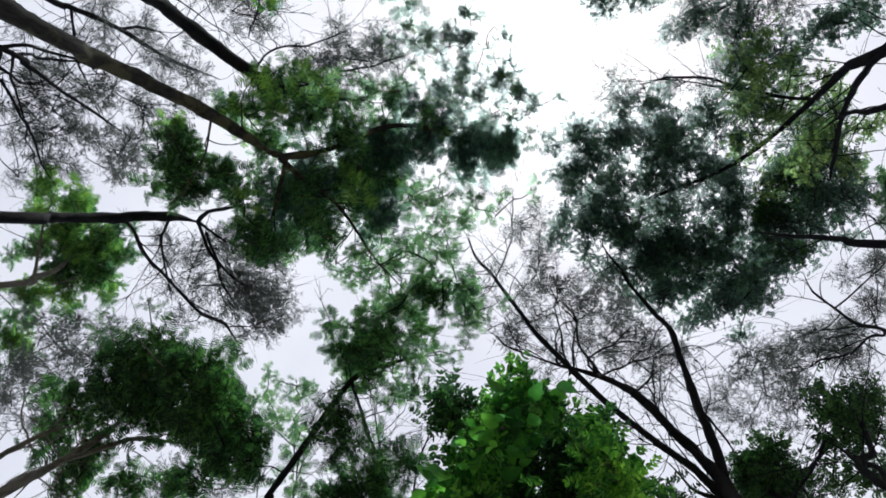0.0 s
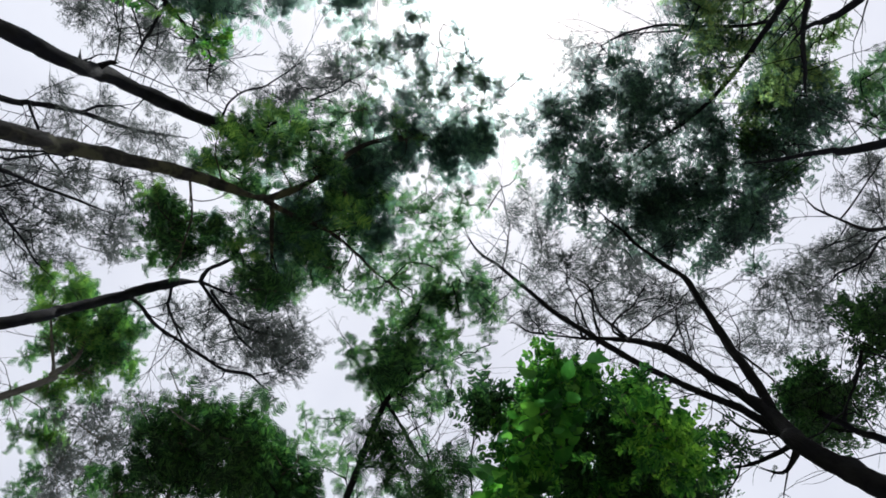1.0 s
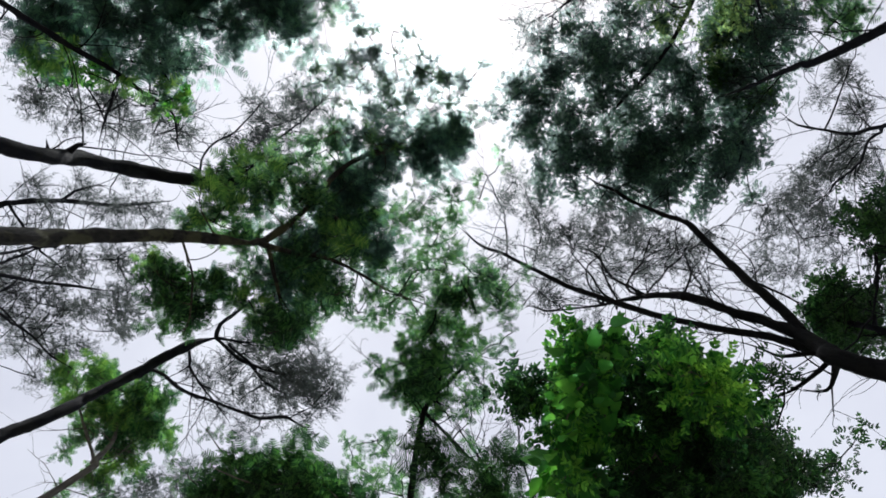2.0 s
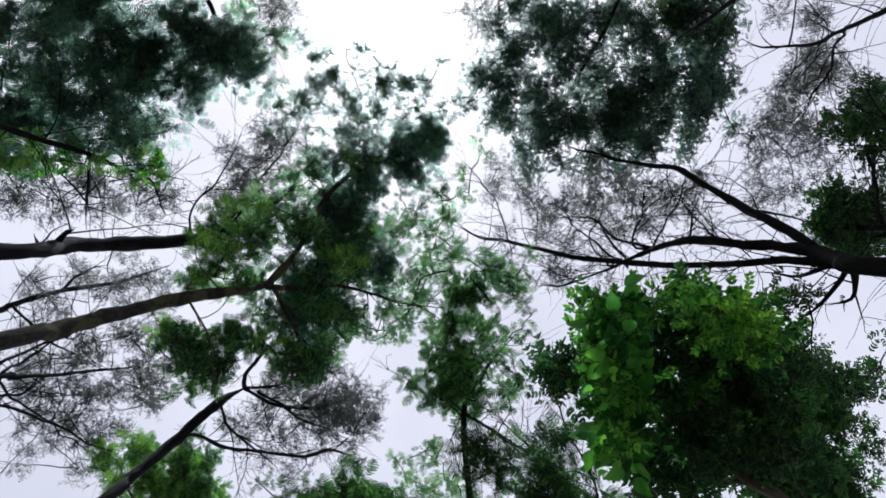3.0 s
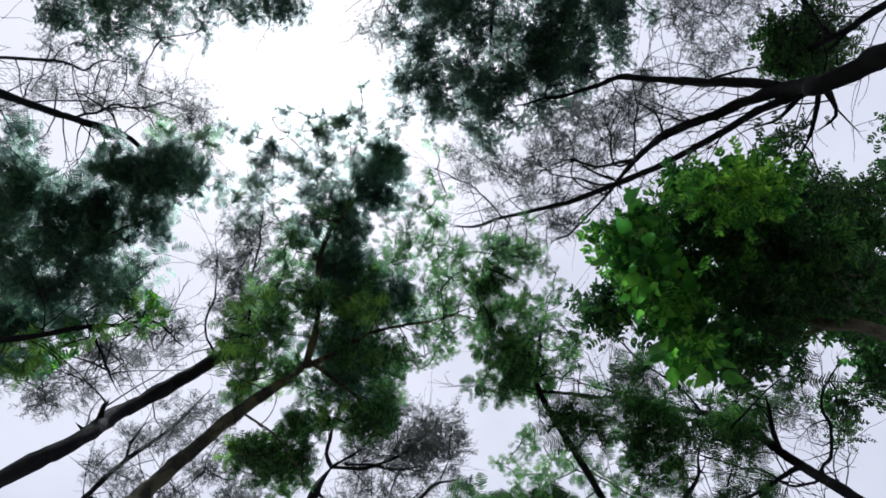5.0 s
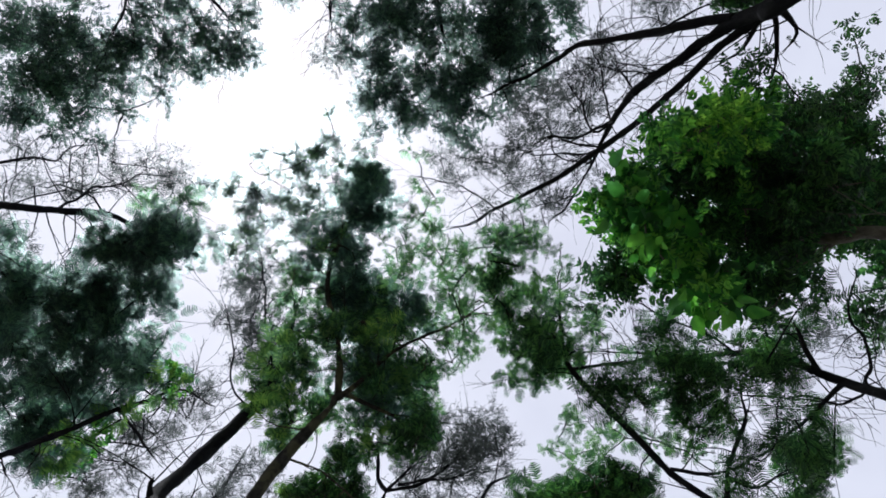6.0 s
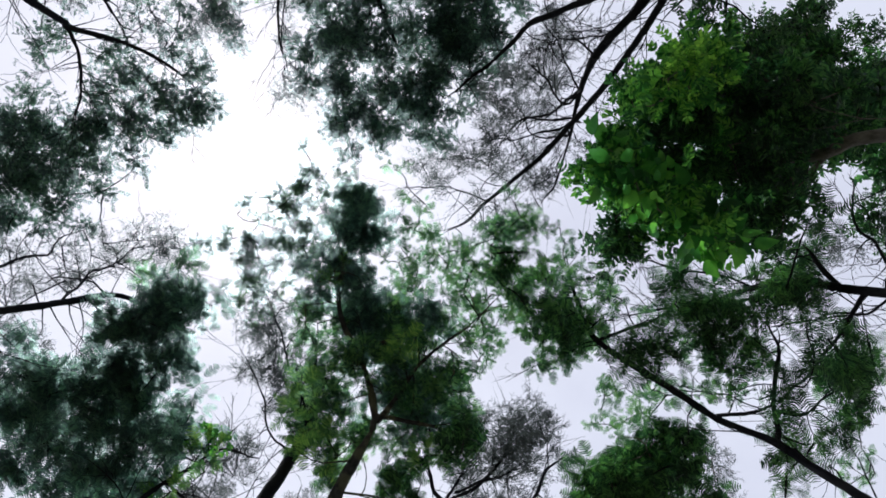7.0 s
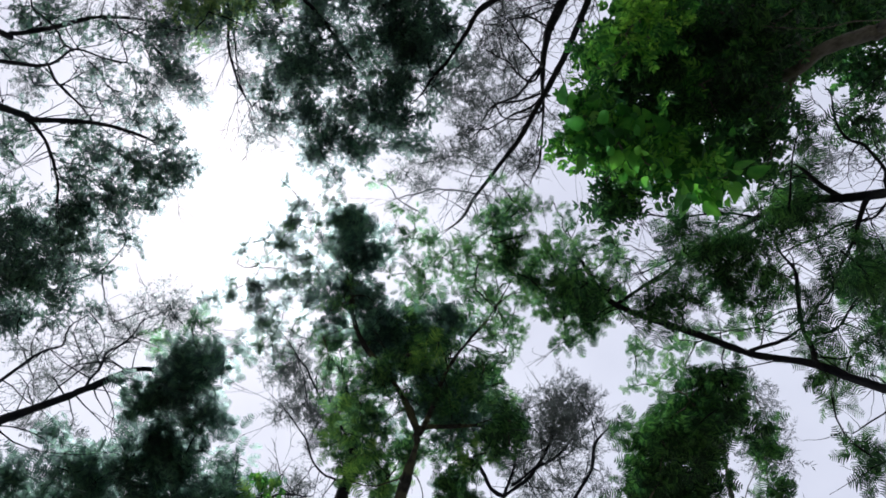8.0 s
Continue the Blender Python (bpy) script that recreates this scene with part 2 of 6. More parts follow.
def limb(tree, name, *points):
    """One trunk, limb or stub: its bends as (x, y, z, radius)."""
    if not tree.lines:
        tree.root.location = (points[0][0], points[0][1], 0)
        bpy.context.view_layer.update()
    else:
        near = np.vstack(tree.lines)
        gap = np.linalg.norm(near[:, :3] - points[0][:3], axis=1) + np.maximum(0, near[:, 2] - points[0][2] + 0.2)
        if np.linalg.norm(near[gap.argmin(), :3] - points[0][:3]) > 0.1:
            points = ((*near[gap.argmin(), :3], points[0][3] * 1.2), *points)
    thick = max(p[3] for p in points)
    line = curve_through(points, 0.09 if thick > 0.02 else 0.06)
    wob = rnd.normal(0, 1, (len(line), 3))
    for _ in range(3):
        wob = (wob + np.roll(wob, 1, 0) + np.roll(wob, -1, 0)) / 3
    tail = min(6, len(line) // 2)
    line[-tail:, 3] *= np.linspace(1, 0.25, tail)
    fade = np.minimum(1, np.minimum(np.arange(len(line)), np.arange(len(line))[::-1]) / 4)[:, None]
    sway = rnd.normal(0, 1, (len(line) // 5 + 3, 3))
    at = np.arange(len(line)) / 5.0
    sway = np.stack([np.interp(at, np.arange(len(sway)), sway[:, k]) for k in range(3)], -1)
    line[:, :3] += sway * np.minimum(1, fade / 1.0) * (0.014 if thick < 0.045 else 0.003)
    swell = np.interp(np.arange(len(line)) / 3.0, np.arange(len(line) // 3 + 2), rnd.uniform(0.86, 1.12, len(line) // 3 + 2))
    line[:, 3] *= swell if thick < 0.05 else 0.55 + 0.45 * swell
    line[:, :3] += wob * fade * (0.035 if thick < 0.03 else 0.02 if thick < 0.05 else 0.006)
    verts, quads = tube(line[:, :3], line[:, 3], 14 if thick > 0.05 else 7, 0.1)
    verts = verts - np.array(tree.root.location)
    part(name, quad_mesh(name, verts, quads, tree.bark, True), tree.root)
    ok = line[:, 2] > 3.5
    tree.lines.append(line[ok] if ok.any() else line[-1:])


def foliage(tree, kind, clumps):
    """Where the crown has its boughs of leaves: (x, y, z, reach) each."""
    tree.clumps += [(kind, *c) for c in clumps]


def boughs(tree, kind, outline, low, high, count, reach):
    """A closed part of a crown: count boughs strewn between two heights over an outline in plan."""
    ring = np.asarray(outline, float)
    put = []
    while len(put) < count:
        x, y = rnd.uniform(ring.min(0), ring.max(0))
        a, b = ring, np.roll(ring, -1, 0)
        span = (a[:, 1] > y) != (b[:, 1] > y)
        cut = a[:, 0] + (y - a[:, 1]) / np.where(span, b[:, 1] - a[:, 1], 1) * (b[:, 0] - a[:, 0])
        if (span & (x < cut)).sum() % 2:
            put.append((x, y, rnd.uniform(low, high), reach * rnd.uniform(0.7, 1.25)))
    foliage(tree, kind, put)


def diamond(base, tip, width, up=(0, 0, 1), belly=0.45):
    base, tip = np.asarray(base, float), np.asarray(tip, float)
    way = tip - base
    side = np.cross(way, up)
    side = side / (np.linalg.norm(side) + 1e-9) * width / 2
    mid = base + way * belly
    return [base, mid + side, tip, mid - side]


def pinna(base, tip, width):
    """A narrow strip, broad where it joins the stalk and blunt at its tip."""
    way = tip - base
    side = np.cross(way, (0, 0, 1))
    side = side / (np.linalg.norm(side) + 1e-9) * width / 2
    return [base - side * 0.8, tip - side * 0.34, tip + side * 0.34, base + side * 0.8]


def loose_quads(quads):
    verts = np.array(quads, float).reshape(-1, 3)
    return verts, np.arange(len(verts)).reshape(-1, 4)


def feather_leaf(long, wide, pairs, blade):
    """A fern-like leaf: a bowed stalk with narrow pinnae on both sides."""
    quads = []
    bow = lambda s: np.array([long * s, 0, -0.22 * long * s * s])
    for k in range(pairs):
        s = 0.16 + 0.82 * k / (pairs - 1)
        reach = wide * (math.sin(math.pi * (0.18 + 0.74 * (s - 0.16) / 0.84)) ** 0.7)
        for sg in (-1, 1):
            b = bow(s)
            reach_here = reach * rnd.uniform(0.82, 1.12)
            t = b + reach_here * np.array([rnd.uniform(0.26, 0.5), sg, rnd.normal(-0.12, 0.1)])
            quads.append(pinna(b, t, blade * rnd.uniform(0.85, 1.15)))
    quads.append([bow(0) + (0, 0.002, 0), bow(0.5) + (0, 0.002, 0), bow(1), bow(0.5) - (0, 0.002, 0)])
    return loose_quads(quads)


def oval_blade(base, tip, width):
    """A rounded leaflet: two halves along its midrib."""
    base, tip = np.asarray(base, float), np.asarray(tip, float)
    way = tip - base
    side = np.cross(way, (0, 0, 1))
    side = side / (np.linalg.norm(side) + 1e-9) * width / 2
    fold = np.array((0, 0, 0.12 * width))
    low, high = base + way * 0.28, base + way * 0.72
    return [[base, low + side * 0.92 + fold, high + side * 0.8 + fold, tip], [base, tip, high - side * 0.8 + fold, low - side * 0.92 + fold]]


def oval_leaf(long, pairs, blade, wide, rounded=False):
    """A pinnate leaf with oval leaflets."""
    quads = []
    bow = lambda s: np.array([long * s, 0, -0.2 * long * s * s])
    for k in range(pairs):
        s = 0.2 + 0.75 * k / max(1, pairs - 1)
        for sg in (-1, 1):
            b = bow(s)
            t = b + blade * rnd.uniform(0.7, 1.2) * np.array([rnd.uniform(0.1, 0.9), sg, rnd.normal(-0.15, 0.35)])
            b = b - 0.18 * (t - b)
            span = wide * rnd.uniform(0.8, 1.2)
            quads += oval_blade(b, t, span) if rounded else [diamond(b, t, span, belly=0.5)]
    quads.append(diamond(bow(0.95), bow(0.95) + (blade, 0, -0.2 * blade), wide, belly=0.5))
    quads.append([bow(0) + (0, 0.0015, 0), bow(0.5) + (0, 0.0015, 0), bow(1), bow(0.5) - (0, 0.0015, 0)])
    return loose_quads(quads)


def branchlet(long, count, needle, thin):
    """A thin twig set with short needle-like branchlets."""
    quads = [[(0, 0.0025, 0), (long / 2, 0.002, 0), (long, 0, -0.05 * long), (long / 2, -0.002, 0)]]
    for k in range(count):
        s = rnd.uniform(0.12, 1.0)
        b = np.array([long * s, 0, -0.05 * long * s * s])
        a = rnd.uniform(0, 2 * math.pi)
        t = b + needle * rnd.uniform(0.5, 1.2) * np.array([0.65, 0.75 * math.cos(a), 0.75 * math.sin(a)])
        quads.append(diamond(b, t, thin * rnd.uniform(0.7, 1.4), up=(math.sin(a), 0.3, math.cos(a))))
    return loose_quads(quads)


def broad_blade(long, wide):
    """An ovate leaf, folded along its midrib, with a drawn-out tip."""
    rows = [(0.0, 0.05), (0.1, 0.6), (0.3, 1.0), (0.58, 0.84), (0.82, 0.42), (1.0, 0.03)]
    verts, quads = [], []
    for k, (s, w) in enumerate(rows):
        droop = -0.3 * long * s * s
        for sg in (-1, 0, 1):
            verts.append((long * s, sg * wide / 2 * w, 0.16 * wide * w * abs(sg) + droop))
        if k:
            a = 3 * (k - 1)
            quads += [(a, a + 1, a + 4, a + 3), (a + 1, a + 2, a + 5, a + 4)]
    return np.array(verts), np.array(quads)


TEMPLATES = {
    "feather": [feather_leaf(0.11 * s, 0.038 * s, 8, 0.0118 * s) for s in (0.7, 1.0, 1.35)],
    "tuft": [feather_leaf(0.088 * s, 0.031 * s, 8, 0.0086 * s) for s in (0.7, 1.0, 1.3)],
    "sunlit": [feather_leaf(0.16 * s, 0.054 * s, 9, 0.0165 * s) for s in (0.7, 1.0, 1.25)],
    "airy": [feather_leaf(0.09 * s, 0.034 * s, 8, 0.009 * s) for s in (0.75, 1.0, 1.25)],
    "fern": [feather_leaf(0.16 * s, 0.056 * s, 10, 0.0108 * s) for s in (0.7, 1.0, 1.25)],
    "thick": [feather_leaf(0.13 * s, 0.043 * s, 8, 0.0142 * s) for s in (0.7, 1.0, 1.35)],
    "shade": [feather_leaf(0.125 * s, 0.043 * s, 8, 0.0142 * s) for s in (0.7, 1.0, 1.35)],
    "fine": [oval_leaf(0.1 * s, 5, 0.027 * s, 0.0145 * s) for s in (0.75, 1.0, 1.2)],
    "pinnate": [oval_leaf(0.09 * s, 4, 0.026 * s, 0.015 * s, True) for s in (0.75, 1.0, 1.2)],
    "bushy": [oval_leaf(0.1 * s, 4, 0.034 * s, 0.021 * s, True) for s in (0.7, 1.0, 1.25)],
    "fresh": [oval_leaf(0.1 * s, 4, 0.037 * s, 0.025 * s, True) for s in (0.75, 1.0, 1.3)],
    "lime": [oval_leaf(0.085 * s, 5, 0.028 * s, 0.017 * s) for s in (0.75, 1.0, 1.2)],
    "pale": [oval_leaf(0.1 * s, 5, 0.028 * s, 0.015 * s) for s in (0.75, 1.0, 1.2)],
    "spray": [branchlet(0.16 * s, 18, 0.052 * s, 0.0056) for s in (0.75, 1.0, 1.25)],
    "broad": [broad_blade(0.15 * s, 0.098 * s) for s in (0.46, 0.66, 1.04)],
}
# leaves in a tuft, tufts for a bough one metre square, spread of the tuft's leaves
HABIT = {
    "feather": (5, 53, 0.03),
    "tuft": (6, 33, 0.018),
    "sunlit": (5, 62, 0.03),
    "airy": (11, 42, 0.007),
    "fern": (7, 78, 0.03),
    "thick": (5, 80, 0.035),
    "shade": (5, 92, 0.035),
    "fine": (7, 80, 0.05),
    "pinnate": (9, 100, 0.05),
    "bushy": (7, 96, 0.05),
    "fresh": (8, 96, 0.05),
    "lime": (8, 120, 0.05),
    "pale": (7, 80, 0.05),
    "spray": (8, 66, 0.035),
    "broad": (5, 118, 0.05),
}


def turned(template, places, ways, ups):
    """Copies of a leaf at places, along ways, with their upper side towards ups."""
    x = ways / (np.linalg.norm(ways, axis=1)[:, None] + 1e-9)
    y = np.cross(ups, x)
    y /= np.linalg.norm(y, axis=1)[:, None] + 1e-9
    z = np.cross(x, y)
    m = np.stack([x, y, z], -1)
    return np.einsum("nij,kj->nki", m, template) + places[:, None]


# how many of the lowest leaves of a crown are leaves by themselves
SINGLE = {"broad": 300, "fern": 300, "bushy": 300, "fresh": 200, "pinnate": 150, "feather": 80, "thick": 80, "shade": 80}
LEAF_MESH = {}


def single_leaves(tree, kind, spots, ways, ups, pick):
    """The lowest leaves of a crown, each a leaf by itself; alike leaves share one mesh."""
    root = Vector(tree.root.location)
    for spot, way, up, k in zip(spots, ways, ups, pick):
        if (kind, k) not in LEAF_MESH:
            leaf, faces = TEMPLATES[kind][k]
            LEAF_MESH[kind, k] = quad_mesh("leaf", leaf, faces, LEAF_SKIN[kind], kind == "broad")
        x = Vector(way).normalized()
        y = Vector(up).cross(x).normalized()
        z = x.cross(y)
        ob = part("leaf", LEAF_MESH[kind, k], tree.root)
        turn = Matrix((x, y, z)).transposed().to_4x4()
        ob.matrix_local = Matrix.Translation(Vector(spot) - root) @ turn


def shoots(line, add):
    """Thin side twigs along a limb, forking once or twice towards their tips."""
    if len(line) < 6:
        return
    place = 3
    while place < len(line) - 1:
        x, r = line[place, :3], line[place, 3]
        if r < 0.045 and x[2] > 5.6:
            ahead = line[place + 1, :3] - line[place - 1, :3]
            ahead /= np.linalg.norm(ahead) + 1e-9
            way = ahead * 0.7 + rnd.normal(0, 0.75, 3) + (0, 0, 0.15)
            size = rnd.uniform(0.2, 0.85)
            twig = twig_line(x, way, size)
            add(twig, np.linspace(min(0.007, r * 0.6), 0.0016, len(twig)), 4)
            for _ in range(rnd.integers(2, 6)):
                k = rnd.integers(len(twig) // 3, len(twig) - 1)
                side = twig_line(twig[k], twig[-1] - twig[0] + rnd.normal(0, 0.6 * size, 3), size * rnd.uniform(0.3, 0.6))
                add(side, np.linspace(0.003, 0.0014, len(side)), 3)
        place += rnd.integers(1, 4)


def twig_line(start, way, size):
    way = way / (np.linalg.norm(way) + 1e-9)
    s = np.linspace(0, 1, 9)[:, None]
    arc = rnd.normal(0, 0.32, 3)
    kink = np.cumsum(rnd.normal(0, 0.028, (9, 3)), 0)
    return start + size * (way * s + arc * s * s + kink * s)


def grow(tree):
    """Joins the boughs to the limbs by branchlets, and sets the leaves."""
    root = np.array(tree.root.location)
    pool = np.vstack(tree.lines)[:, :3]
    waiting = [np.array(c[1:4]) for c in tree.clumps]
    left = list(range(len(waiting)))
    twig_v, twig_q, count = [], [], 0

    def add(line, radii, sides):
        nonlocal count
        v, q = tube(line, radii, sides)
        twig_v.append(v)
        twig_q.append(q + count)
        count += len(v)

    near = {i: (np.linalg.norm(pool - waiting[i], axis=1).min(), pool[np.linalg.norm(pool - waiting[i], axis=1).argmin()]) for i in left}
    while left:
        i = min(left, key=lambda k: near[k][0])
        left.remove(i)
        d, start = near[i]
        goal = waiting[i]
        if d > 0.03:
            bend = rnd.normal(0, 0.09, 3) * d + (0, 0, -0.05 * d)
            s = np.linspace(0, 1, max(4, int(d / 0.1)))[:, None]
            line = start * (1 - s) + goal * s + bend * 4 * s * (1 - s)
            line[1:-1] += rnd.normal(0, 0.008, (len(line) - 2, 3))
            add(line, np.linspace(0.006 + 0.005 * min(d, 2), 0.004, len(line)), 5)
            pool = np.vstack([pool, line])
            for k in left:
                e = np.linalg.norm(line - waiting[k], axis=1)
                if e.min() < near[k][0]:
                    near[k] = (e.min(), line[e.argmin()])
    for line in tree.lines:
        shoots(line, add)
    leaves = {}
    for kind, x, y, z, reach in tree.clumps:
        per, dense, loose = HABIT[kind]
        n = max(2, int(dense * reach * reach * 3.1))
        core = max(0.35 * reach, reach - 0.1)
        fluffy = kind in ("feather", "tuft", "airy", "fern")
        heads = max(3, n // 2 if fluffy else int(26 * reach))
        head_way = rnd.normal(0, 1, (heads, 3))
        head_way /= np.linalg.norm(head_way, axis=1)[:, None]
        head = head_way * (core * rnd.uniform(0.1, 0.95, heads) ** 0.5)[:, None]
        spots = head[rnd.integers(0, heads, n)] + rnd.normal(0, 0.03 if fluffy else 0.03 + 0.1 * core, (n, 3))
        stray = rnd.random(n) < (0.22 if kind in ("feather", "tuft", "airy") else 0.04 if kind == "fine" else 0.0 if kind == "broad" else 0.1)
        spots[stray] *= rnd.uniform(1.1, 1.7 if kind in ("tuft", "airy") else 1.4, (stray.sum(), 1))
        if kind in ("tuft", "airy"):
            spots *= 1.35
        way = spots / (np.linalg.norm(spots, axis=1)[:, None] + 1e-9)
        spots = spots + (x, y, z)
        for k in [*np.flatnonzero(stray), *range(0, n, 3)]:
            s = np.linspace(0, 1, 4)[:, None]
            line = np.array([x, y, z]) * (1 - s) + spots[k] * s + rnd.normal(0, 0.02, (4, 3)) * s * (1 - s) * 4
            add(line, np.linspace(0.004, 0.0018, 4), 3)
        spots = np.repeat(spots, per, 0) + rnd.normal(0, loose, (n * per, 3)) * (1, 1, 1.5)
        axis = np.repeat(way * 0.8 + (0, 0, 0.35), per, 0)
        ways = rnd.normal(0, 1, (n * per, 3)) * (1, 1, 0.55) + axis * 0.5
        if kind in ("feather", "airy", "thick", "shade", "fern", "sunlit", "tuft"):
            around = np.tile(np.arange(per) * 2 * np.pi / per, n) + np.repeat(rnd.uniform(0, 6.28, n), per) + rnd.normal(0, 0.25, n * per)
            ways = np.stack([np.cos(around), np.sin(around), rnd.normal(0.05, 0.3, n * per)], -1) + axis * 0.35
        ups = rnd.normal(0, 0.45, (n * per, 3)) + (0, 0, 1)
        if kind == "spray":
            ways = rnd.normal(0, 1, (n * per, 3)) + axis
            ups = rnd.normal(0, 1, (n * per, 3))
        if kind == "broad":
            ways = rnd.normal(0, 1, (n * per, 3)) * (1, 1, 0.5) + axis * 0.4 - (0, 0, 0.3)
        leaves.setdefault(kind, []).append((spots, ways, ups))
    for kind, sets in leaves.items():
        spots, ways, ups = (np.vstack([s[k] for s in sets]) for k in range(3))
        pick = rnd.integers(0, 3, len(spots))
        single = np.zeros(len(spots), bool)
        if kind in SINGLE:
            single[np.argsort(spots[:, 2])[:SINGLE[kind]]] = True
            single_leaves(tree, kind, spots[single], ways[single], ups[single], pick[single])
        verts, quads, base = [], [], 0
        for k in range(3):
            use = (pick == k) & ~single
            leaf, faces = TEMPLATES[kind][k]
            placed = turned(leaf, spots[use], ways[use], ups[use])
            quads.append((faces[None] + np.arange(len(placed))[:, None, None] * len(leaf)).reshape(-1, 4) + base)
            verts.append(placed.reshape(-1, 3))
            base += placed.shape[0] * len(leaf)
        verts, quads = np.vstack(verts) - root, np.vstack(quads)
        if not len(quads):
            continue
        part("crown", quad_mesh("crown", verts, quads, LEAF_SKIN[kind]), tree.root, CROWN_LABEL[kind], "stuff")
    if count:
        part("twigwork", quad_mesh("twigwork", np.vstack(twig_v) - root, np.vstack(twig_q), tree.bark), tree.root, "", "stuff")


CROWN_LABEL = {
    "feather": "dark green fern-like leaves",
    "airy": "loose tufts of fern-like leaves",
    "fern": "long fern-like leaves on thin twigs",
    "thick": "fern-like leaves with crown shade and haze painted in",
    "shade": "fern-like leaves with crown shade painted in almost black-green",
    "fine": "dense small dark green leaflets",
    "tuft": "scattered light green leaf tufts",
    "sunlit": "yellow-green leaves with sunlight painted in",
    "bushy": "crowded leaflets with crown shade painted in dark green",
    "fresh": "bushy leaflets with light painted in bright green",
    "lime": "yellow-lime translucent small leaflets with edge light painted in",
    "pale": "pale olive-green small leaflets",
    "pinnate": "glossy dark oval leaflets",
    "spray": "grey-brown needle-fine branchlets",
    "broad": "broad bright green leaves",
}

# ---- the trees round the clearing ----

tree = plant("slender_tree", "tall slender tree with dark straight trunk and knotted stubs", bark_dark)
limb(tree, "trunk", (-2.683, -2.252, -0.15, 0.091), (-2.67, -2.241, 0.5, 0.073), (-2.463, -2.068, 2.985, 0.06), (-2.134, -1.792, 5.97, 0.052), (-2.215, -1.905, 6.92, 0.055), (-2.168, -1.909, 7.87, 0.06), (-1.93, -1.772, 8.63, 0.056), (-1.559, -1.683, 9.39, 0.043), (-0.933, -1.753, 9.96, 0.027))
limb(tree, "stub", (-2.199, -1.908, 6.825, 0.033), (-2.12, -1.918, 6.825, 0.025), (-2.069, -1.919, 6.825, 0.021), (-2.027, -1.911, 6.825, 0.012))
limb(tree, "stub", (-2.158, -1.858, 6.445, 0.019), (-2.131, -1.891, 6.445, 0.012), (-2.11, -1.929, 6.445, 0.004))
limb(tree, "limb", (-1.93, -1.772, 8.63, 0.015), (-1.757, -2.061, 9.01, 0.011), (-1.328, -2.301, 9.39, 0.008), (-0.924, -2.618, 9.77, 0.005))
limb(tree, "limb", (-1.679, -1.691, 9.105, 0.017), (-1.254, -1.936, 9.58, 0.013), (-0.757, -2.172, 9.96, 0.009), (-0.264, -2.467, 10.34, 0.005))
foliage(tree, "feather", [
    (-0.92, -1.8, 10.07, 0.28), (-0.59, -1.78, 10.07, 0.35), (-1.45, -1.78, 9.79, 0.28), (-1.91, -1.74, 9.56, 0.3), (-2.05, -1.85, 9.33, 0.19),
    (-1.66, -1.78, 9.66, 0.27), (-0.62, -1.33, 9.68, 0.3),
])
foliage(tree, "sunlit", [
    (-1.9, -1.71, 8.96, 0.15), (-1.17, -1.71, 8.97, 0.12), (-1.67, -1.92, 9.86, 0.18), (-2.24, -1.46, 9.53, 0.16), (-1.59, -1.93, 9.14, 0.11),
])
foliage(tree, "airy", [
    (0.17, -2.54, 10.27, 0.2), (0.32, -2.35, 10.84, 0.18), (0.78, -2.13, 10.76, 0.23), (0.99, -1.98, 10.7, 0.2), (-0.22, -2.49, 10.23, 0.21),
    (0.2, -1.94, 10.33, 0.22), (-0.12, -2.02, 10.53, 0.19), (-0.56, -2.38, 9.88, 0.14),
])
foliage(tree, "airy", [
    (0.81, -2.08, 10.4, 0.22), (0.5, -1.82, 10.1, 0.21), (0.36, -2.74, 10.74, 0.15), (0.1, -2.41, 9.88, 0.1), (0.3, -2.96, 10.53, 0.13),
    (0.2, -2.18, 10.73, 0.24), (-0.15, -2.52, 10.05, 0.18), (-0.44, -2.82, 10.75, 0.17), (-0.07, -2.43, 10.73, 0.17), (0.85, -1.62, 9.84, 0.16),
    (0.3, -1.58, 10.56, 0.19),
])
foliage(tree, "airy", [
    (0.27, -3.06, 10, 0.1), (0.2, -3.09, 10.53, 0.09), (0.28, -2.43, 10.46, 0.13), (0.64, -2.29, 10.21, 0.11), (0.65, -1.53, 10.34, 0.14),
    (-0.38, -2.49, 10.86, 0.14), (-0.13, -1.89, 10.33, 0.14), (0.91, -1.9, 10.15, 0.13), (1.01, -1.44, 10.74, 0.12), (-0.7, -2.68, 10.47, 0.13),
    (-0.55, -2.23, 10.85, 0.14), (1.16, -1.75, 10.25, 0.09), (1.5, -1.94, 10.34, 0.07), (0.15, -2.89, 10.85, 0.11), (0.56, -2.13, 10.54, 0.12),
])
foliage(tree, "airy", [
    (0.51, -2.95, 10.54, 0.07), (0.3, -3.14, 10.25, 0.06), (0.25, -2.31, 10.01, 0.1), (0.12, -2.28, 10.99, 0.11), (0, -2.69, 10.09, 0.08),
    (-0.29, -3.11, 10.9, 0.09), (-0.36, -2.58, 10.39, 0.1), (-0.25, -2.38, 11.01, 0.12), (0.24, -1.78, 10.42, 0.12), (0.54, -1.74, 11, 0.11),
    (0.09, -1.68, 10.59, 0.1), (0.84, -1.44, 10.25, 0.09), (1.14, -1.97, 10.79, 0.09), (0.99, -2.25, 10.72, 0.09), (0.86, -2.41, 10.73, 0.09),
    (0.85, -2.63, 10.49, 0.07), (1.04, -1.36, 10.23, 0.07), (-0.31, -2.52, 10.68, 0.11),
])
